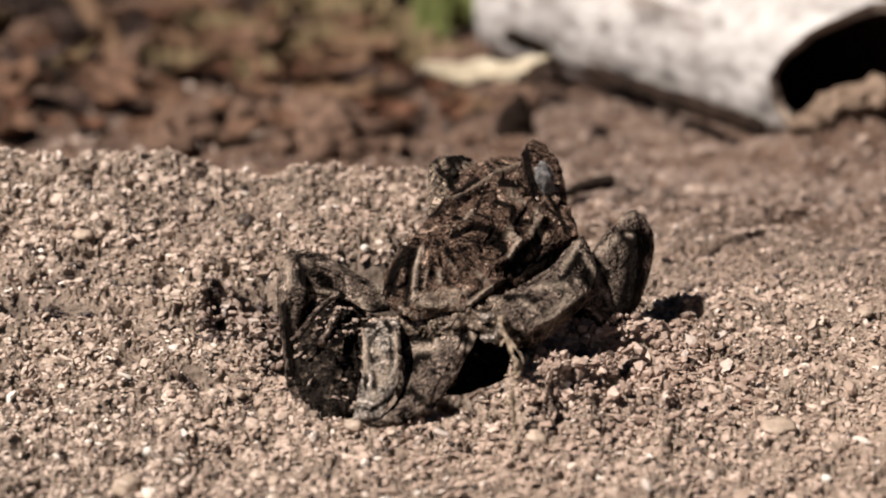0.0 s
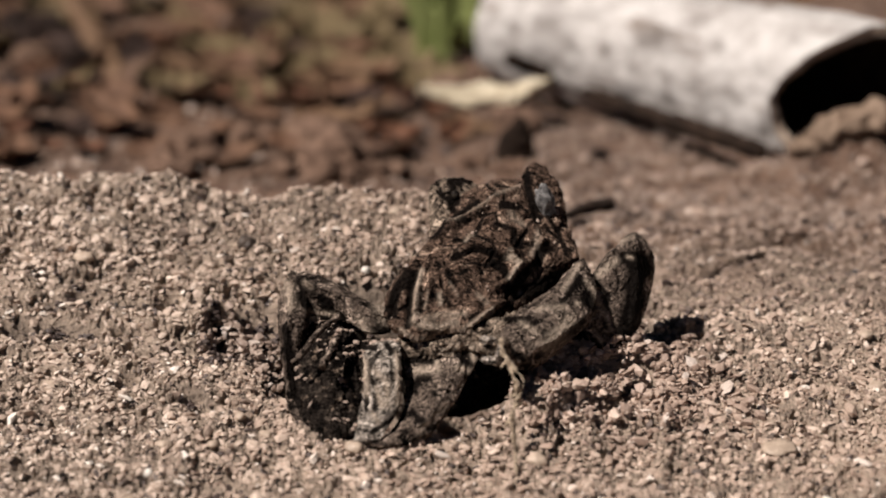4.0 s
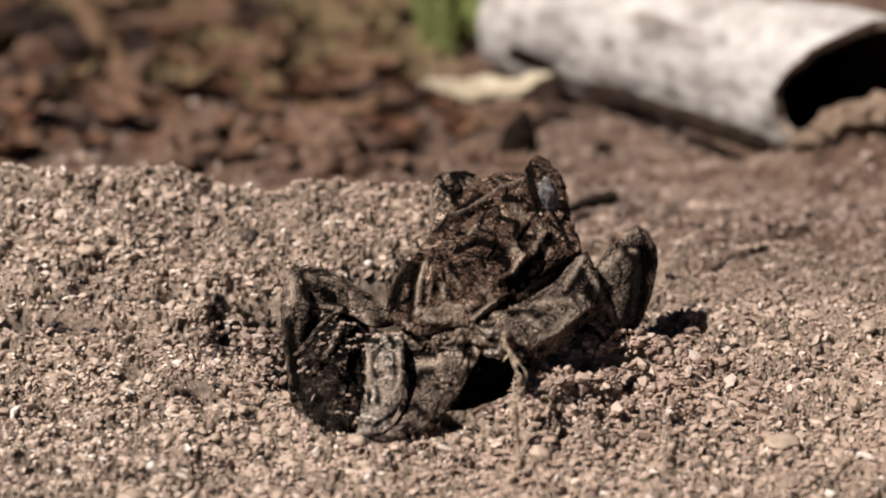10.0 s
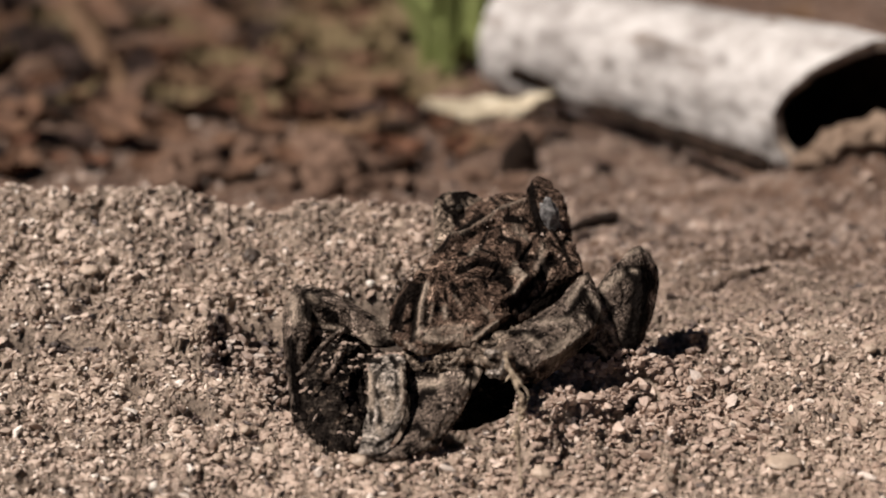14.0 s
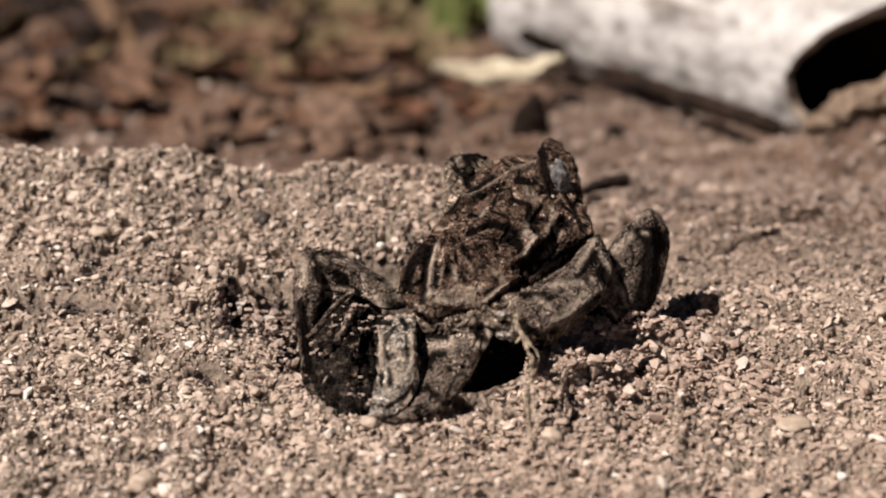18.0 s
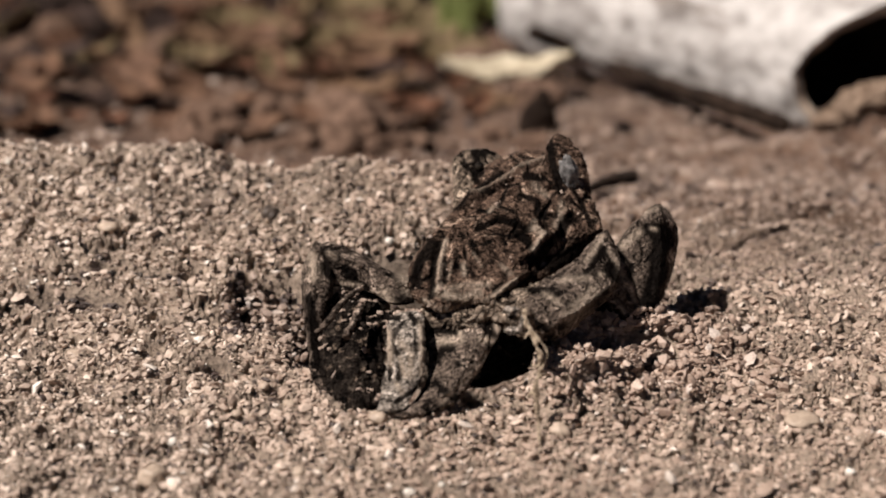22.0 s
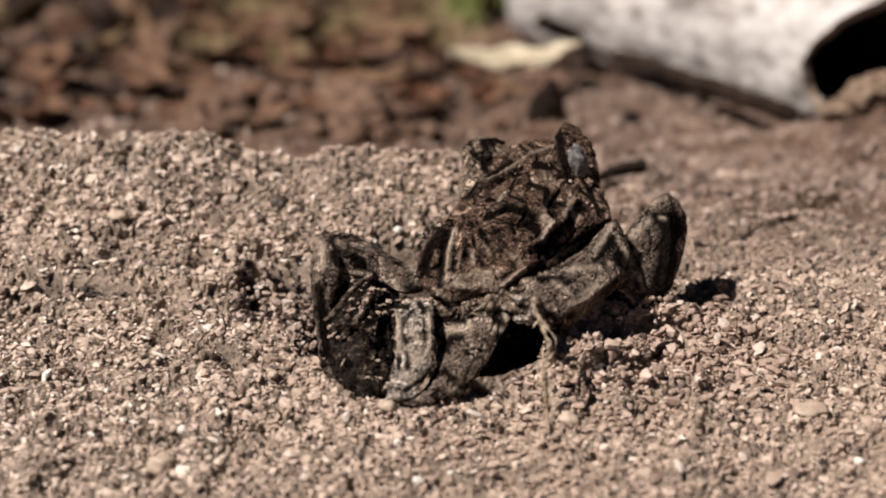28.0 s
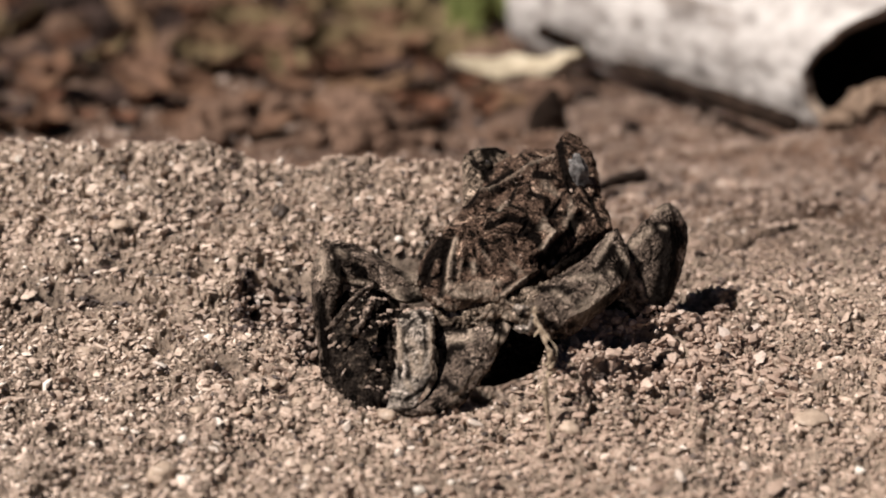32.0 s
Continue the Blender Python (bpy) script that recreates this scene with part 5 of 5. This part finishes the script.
pebble(-0.0400, 0.0371, 0.0022, 0.80, M_PEB_DARK, "blackish crumb of stone on the sand", 14.1)
pebble(-0.0412, 0.0476, 0.0008, 0.80, M_PEB_DARK, "tiny black pebble on the sand", 15.8)
pebble(0.0309, -0.0375, 0.0009, 0.80, M_PEB_WHITE, "small white quartz pebble on the sand", 17.5)
rng = random.Random(5)
for i in range(46):
    y = rng.uniform(-0.08, 0.05)
    x = rng.uniform(-0.1, 0.1)
    if pit(x, y) > 0.02:
        continue
    kind = rng.random()
    r = rng.uniform(0.0009, 0.0017)
    if kind < 0.55:
        pebble(x, y, r * 1.2, 0.6, M_PEB_TAN, "small rounded tan pebble bedded in the sand", i * 0.9)
    elif kind < 0.85 or x > -0.02:
        pebble(x, y, r * 0.75, 0.7, M_PEB_WHITE, "small white quartz pebble on the sand", i * 0.9)
    else:
        pebble(x, y, r * 0.8, 0.7, M_PEB_DARK, "small blackish pebble on the sand", i * 0.9)


# ---- leaf litter and greenery behind ----
def leaf_mesh(name, length, width, curl, fold, seed):
    nu, nv = 22, 9
    verts, faces = [], []
    for th in (0, 1):
        for i in range(nu):
            f = i / (nu - 1)
            w = width * (math.sin(math.pi * min(1, f * 0.96 + 0.02)) ** 0.75) * (1 - 0.25 * f)
            for j in range(nv):
                g = j / (nv - 1) * 2 - 1
                edge = 1 + 0.08 * math.sin(f * 60 + seed) * abs(g) + 0.75 * noise.fractal(Vector((f * 5, math.copysign(2, g), seed * 3)), 1.0, 2.0, 3)
                x = (f - 0.5) * length
                y = g * w * edge
                z = curl * (4 * (f - 0.5) ** 2) + fold * abs(g) ** 1.4 + 0.1 * width * noise.noise(Vector((f * 4, g * 2, seed)))
                verts.append((x, y, z - 0.0003 * th))
    for th in (0, 1):
        o = th * nu * nv
        for i in range(nu - 1):
            for j in range(nv - 1):
                q = (o + i * nv + j, o + (i + 1) * nv + j, o + (i + 1) * nv + j + 1, o + i * nv + j + 1)
                faces.append(q if th == 0 else q[::-1])
    n = nu * nv
    for j in range(nv - 1):
        faces.append((j, j + 1, n + j + 1, n + j))
        e = (nu - 1) * nv
        faces.append((e + j + 1, e + j, n + e + j, n + e + j + 1))
    for i in range(nu - 1):
        faces.append((i * nv + nv, i * nv, n + i * nv, n + i * nv + nv))
        faces.append((i * nv + nv - 1, i * nv + 2 * nv - 1, n + i * nv + 2 * nv - 1, n + i * nv + nv - 1))
    return mesh_from(name, verts, faces)


def make_leaf(label, mat, length, width, curl, fold, seed):
    t = thing("dead_leaf", (0, 0, 0), label, "leaf", "dead leaves on the soil")
    blade = part("blade", leaf_mesh("blade", length, width, curl, fold, seed), mat, t)
    rib = [((f - 0.5) * length * 1.15, 0, curl * 4 * (f - 0.5) ** 2 + 0.0002, 0.0005, 0.0004) for f in (0.0, 0.25, 0.5, 0.75, 0.92)]
    part("midrib", limb("midrib", rib, (0, 1, 0), 16, 8, 0.0), M_TWIG, blade)
    return t


BROWN = make_leaf("curled brown dead leaf on the soil", M_LEAF_BROWN, 0.026, 0.008, 0.003, 0.002, 1.0)
TAN = make_leaf("dry tan dead leaf on the soil", M_LEAF_TAN, 0.024, 0.007, 0.002, 0.002, 2.0)
DARK = make_leaf("dark rotting leaf on the soil", M_LEAF_DARK, 0.017, 0.006, 0.003, 0.002, 3.0)
CREAM = make_leaf("flat cream-coloured dead leaf on the soil", M_LEAF_CREAM, 0.038, 0.0060, 0.004, 0.003, 4.0)
BROWN.matrix_basis = pose(-0.06, 0.16, lie(-0.06, 0.16) + 0.002, 6, 4, 20)
TAN.matrix_basis = pose(-0.03, 0.20, lie(-0.03, 0.20) + 0.002, 6, -4, -10)
CREAM.matrix_basis = pose(0.0126, 0.2079, 0.0060, 20, -3, 4)
DARK.matrix_basis = pose(-0.0989, 0.2853, 0.0060, 60, 0, 85)
copy_thing(DARK, pose(-0.0627, 0.3306, 0.0060, 30, 0, 10))
copy_thing(DARK, pose(0.0087, 0.3164, 0.0060, 30, 0, 60))
copy_thing(DARK, pose(-0.1363, 0.3211, 0.0060, 20, 0, 0))
copy_thing(BROWN, pose(-0.0338, 0.1652, 0.0020, 8, 0, -14))
copy_thing(TAN, pose(-0.0247, 0.2451, 0.0060, 20, 0, 10))
copy_thing(BROWN, pose(-0.0614, 0.2528, 0.0060, 25, 0, 0))
copy_thing(TAN, pose(-0.0778, 0.2451, 0.0060, 30, 10, 30))
rng = random.Random(9)
for i in range(30):
    y = 0.16 + 0.75 * rng.random() ** 1.3
    x = rng.uniform(-0.16, 0.0) * (1 + 1.5 * y) if y < 0.3 else rng.uniform(-0.2, 0.2) * (1 + 1.5 * y)
    src = rng.choice((BROWN, BROWN, BROWN, TAN, DARK))
    copy_thing(src, pose(x, y, lie(x, y) + 0.0012, rng.uniform(-6, 6), rng.uniform(-5, 5), rng.uniform(0, 360)))


OLIVE = make_leaf("dry olive-brown dead leaf on the soil", M_LEAF_OLIVE, 0.022, 0.008, 0.004, 0.003, 5.0)
OLIVE.matrix_basis = pose(-0.040, 0.262, lie(-0.040, 0.262) + 0.004, 32, 6, 15)
RUST = make_leaf("curled rust-brown leaf scrap on the soil", M_LEAF_RUST, 0.012, 0.004, 0.003, 0.002, 6.0)
RUST.matrix_basis = pose(-0.012, 0.180, lie(-0.012, 0.180) + 0.002, 24, 6, -25)
rng = random.Random(14)
for i in range(210):
    y = rng.uniform(0.165, 0.40)
    x = rng.uniform(-0.155, 0.012 if y < 0.26 else 0.035) * (0.75 + y)
    kinds = (RUST, RUST, BROWN, DARK, TAN)
    if y > 0.23:
        # more dark leaves far left, standing for the shade of gaps in the litter
        kinds = (OLIVE, OLIVE, OLIVE, TAN, BROWN, RUST) if x > -0.075 else (OLIVE, BROWN, BROWN, RUST, DARK, DARK)
    tilt = rng.uniform(-10, 50) if y > 0.2 else rng.uniform(-15, 30)
    copy_thing(rng.choice(kinds), pose(x, y, lie(x, y) + 0.0015 + 0.004 * rng.random() * (y > 0.2), tilt, rng.uniform(-14, 14), rng.gauss(0, 40)) @ Matrix.Scale(rng.uniform(0.45, 1.0) * (1.0 + 2.5 * max(0.0, y - 0.22)), 4))


shrivelled = thing("dead_leaf", (0.0203, 0.163, lie(0.0203, 0.163)), "dark shrivelled leaf standing up from the soil", "leaf", "dead leaves on the soil")
part("blade", limb("blade", [(0.0203, 0.163, -0.001, 0.0066, 0.0040), (0.0198, 0.163, 0.004, 0.0056, 0.0032), (0.0206, 0.163, 0.009, 0.0036, 0.0020), (0.0210, 0.163, 0.0135, 0.0010, 0.0008)],
                   (1, 0.2, 0), 30, 20, 0.0008, 8.0, (0.1, 0.5)), M_BARK_IN, shrivelled)


def grass_blade(x, y, h, lean, turn, wide):
    t = thing("grass_blade", (x, y, lie(x, y)), "fresh green grass blade among dead leaves", "grass", "green blades")
    rows = []
    for f in (0, 0.3, 0.6, 1.0):
        rows.append((x + math.cos(turn) * lean * f * f, y + math.sin(turn) * lean * f * f, lie(x, y) - 0.001 + h * f, wide * (1 - f * 0.8), 0.0003))
    part("blade", limb("blade", rows, (1, 0, 0), 20, 8, 0.0), M_GRASS, t)


rng = random.Random(21)
for i in range(26):
    grass_blade(0.008 + rng.uniform(-0.010, 0.010), 0.283 + rng.uniform(-0.02, 0.05), rng.uniform(0.020, 0.055), rng.uniform(0.004, 0.022),
                rng.uniform(0, 6.28), rng.uniform(0.004, 0.008))


def clod(x, y, r, label, mat, seed, flat=0.7):
    t = thing("soil_clod", (x, y, lie(x, y)), label, "soil clod", "clods behind the sand")
    part("clod", blob("clod", (x, y, lie(x, y) + r * flat * 0.4), (r, r, r * flat), None, 0.45, seed, 4), mat, t)


clod(-0.0274, 0.1582, 0.0110, "rounded purplish brown soil clod", M_CLOD, 6.7)
clod(-0.0672, 0.1668, 0.0090, "rounded purplish brown soil clod", M_CLOD, 3.8)
clod(-0.0184, 0.1554, 0.0050, "rounded purplish brown soil clod", M_CLOD, 7.3)
# Near-black clods at dark spots; the far left ones stand for shaded gaps
for i, (x, y, r) in enumerate(((-0.1379, 0.2991, 0.0090), (-0.1299, 0.3176, 0.0070), (-0.0999, 0.2991, 0.0060), (-0.0586, 0.3277, 0.0080),
                                (0.0083, 0.2953, 0.0060), (-0.0685, 0.1821, 0.0032), (-0.0451, 0.1778, 0.0032), (-0.0951, 0.1705, 0.0026),
                                (0.0428, 0.1658, 0.0024), (0.0321, 0.2010, 0.0030), (-0.1157, 0.2352, 0.0030), (-0.0952, 0.2172, 0.0030),
                                (-0.0337, 0.1891, 0.0022), (-0.0961, 0.2771, 0.0035), (-0.0133, 0.1892, 0.0026), (-0.1257, 0.2257, 0.0030),
                                (0.0094, 0.2640, 0.0080), (-0.1430, 0.2900, 0.0085), (-0.1400, 0.3200, 0.0100), (-0.1160, 0.2830, 0.0070),
                                (-0.0991, 0.3000, 0.0075))):
    clod(x, y, r, "blackish soil clod at a dark spot of the litter", M_DARK, i * 1.7 + 0.3, 0.8)
stick("dry_stalk", [(-0.1228, 0.3000, 0.0228, 0.0034), (-0.1132, 0.2900, 0.0099, 0.0040), (-0.1045, 0.2780, 0.0013, 0.0040), (-0.0961, 0.2580, -0.0077, 0.0030)], M_LEAF_TAN,
      "pale dry plant stalk standing among dead leaves", "stalk", 0.0006)
for i, (x, y, r) in enumerate(((0.0941, 0.1380, 0.0036), (0.0983, 0.1380, 0.0048), (0.1042, 0.1380, 0.0052), (0.1099, 0.1380, 0.0056), (0.0907, 0.1380, 0.0028), (0.1014, 0.1380, 0.0032))):
    clod(x, y, r, "light brown crumbly soil clod before the log", M_CLOD_TAN, i * 1.9 + 0.7, 0.75)
rng = random.Random(52)
for i in range(44):
    clod(rng.uniform(-0.135, 0.025), rng.uniform(0.085, 0.165), rng.uniform(0.002, 0.0055), "crumbling purplish brown soil clod", M_CLOD, i * 2.1 + 0.4, 0.6)
rng = random.Random(33)
for i in range(40):
    y = 0.10 + 0.30 * rng.random()
    x = rng.uniform(-0.16, 0.04) * (1 + y)
    clod(x, y, rng.uniform(0.003, 0.009), "dark brown crumbling soil clod", M_CLOD, i * 1.3)
for i in range(14):
    y = rng.uniform(0.20, 0.5)
    x = rng.uniform(-0.16, 0.0) * (1 + y)
    l, a = rng.uniform(0.02, 0.05), rng.uniform(-0.4, 0.4)
    z = lie(x, y)
    stick("twig", [(x, y, z, 0.0016), (x + l * 0.4 * math.cos(a), y + l * 0.4 * math.sin(a), z + 0.004, 0.0015),
                   (x + l * math.cos(a), y + l * math.sin(a), z + 0.003, 0.0009)], M_TWIG, "thin dark fallen twig on the leaf mould", "twig",
          0.0006, "fallen twigs")
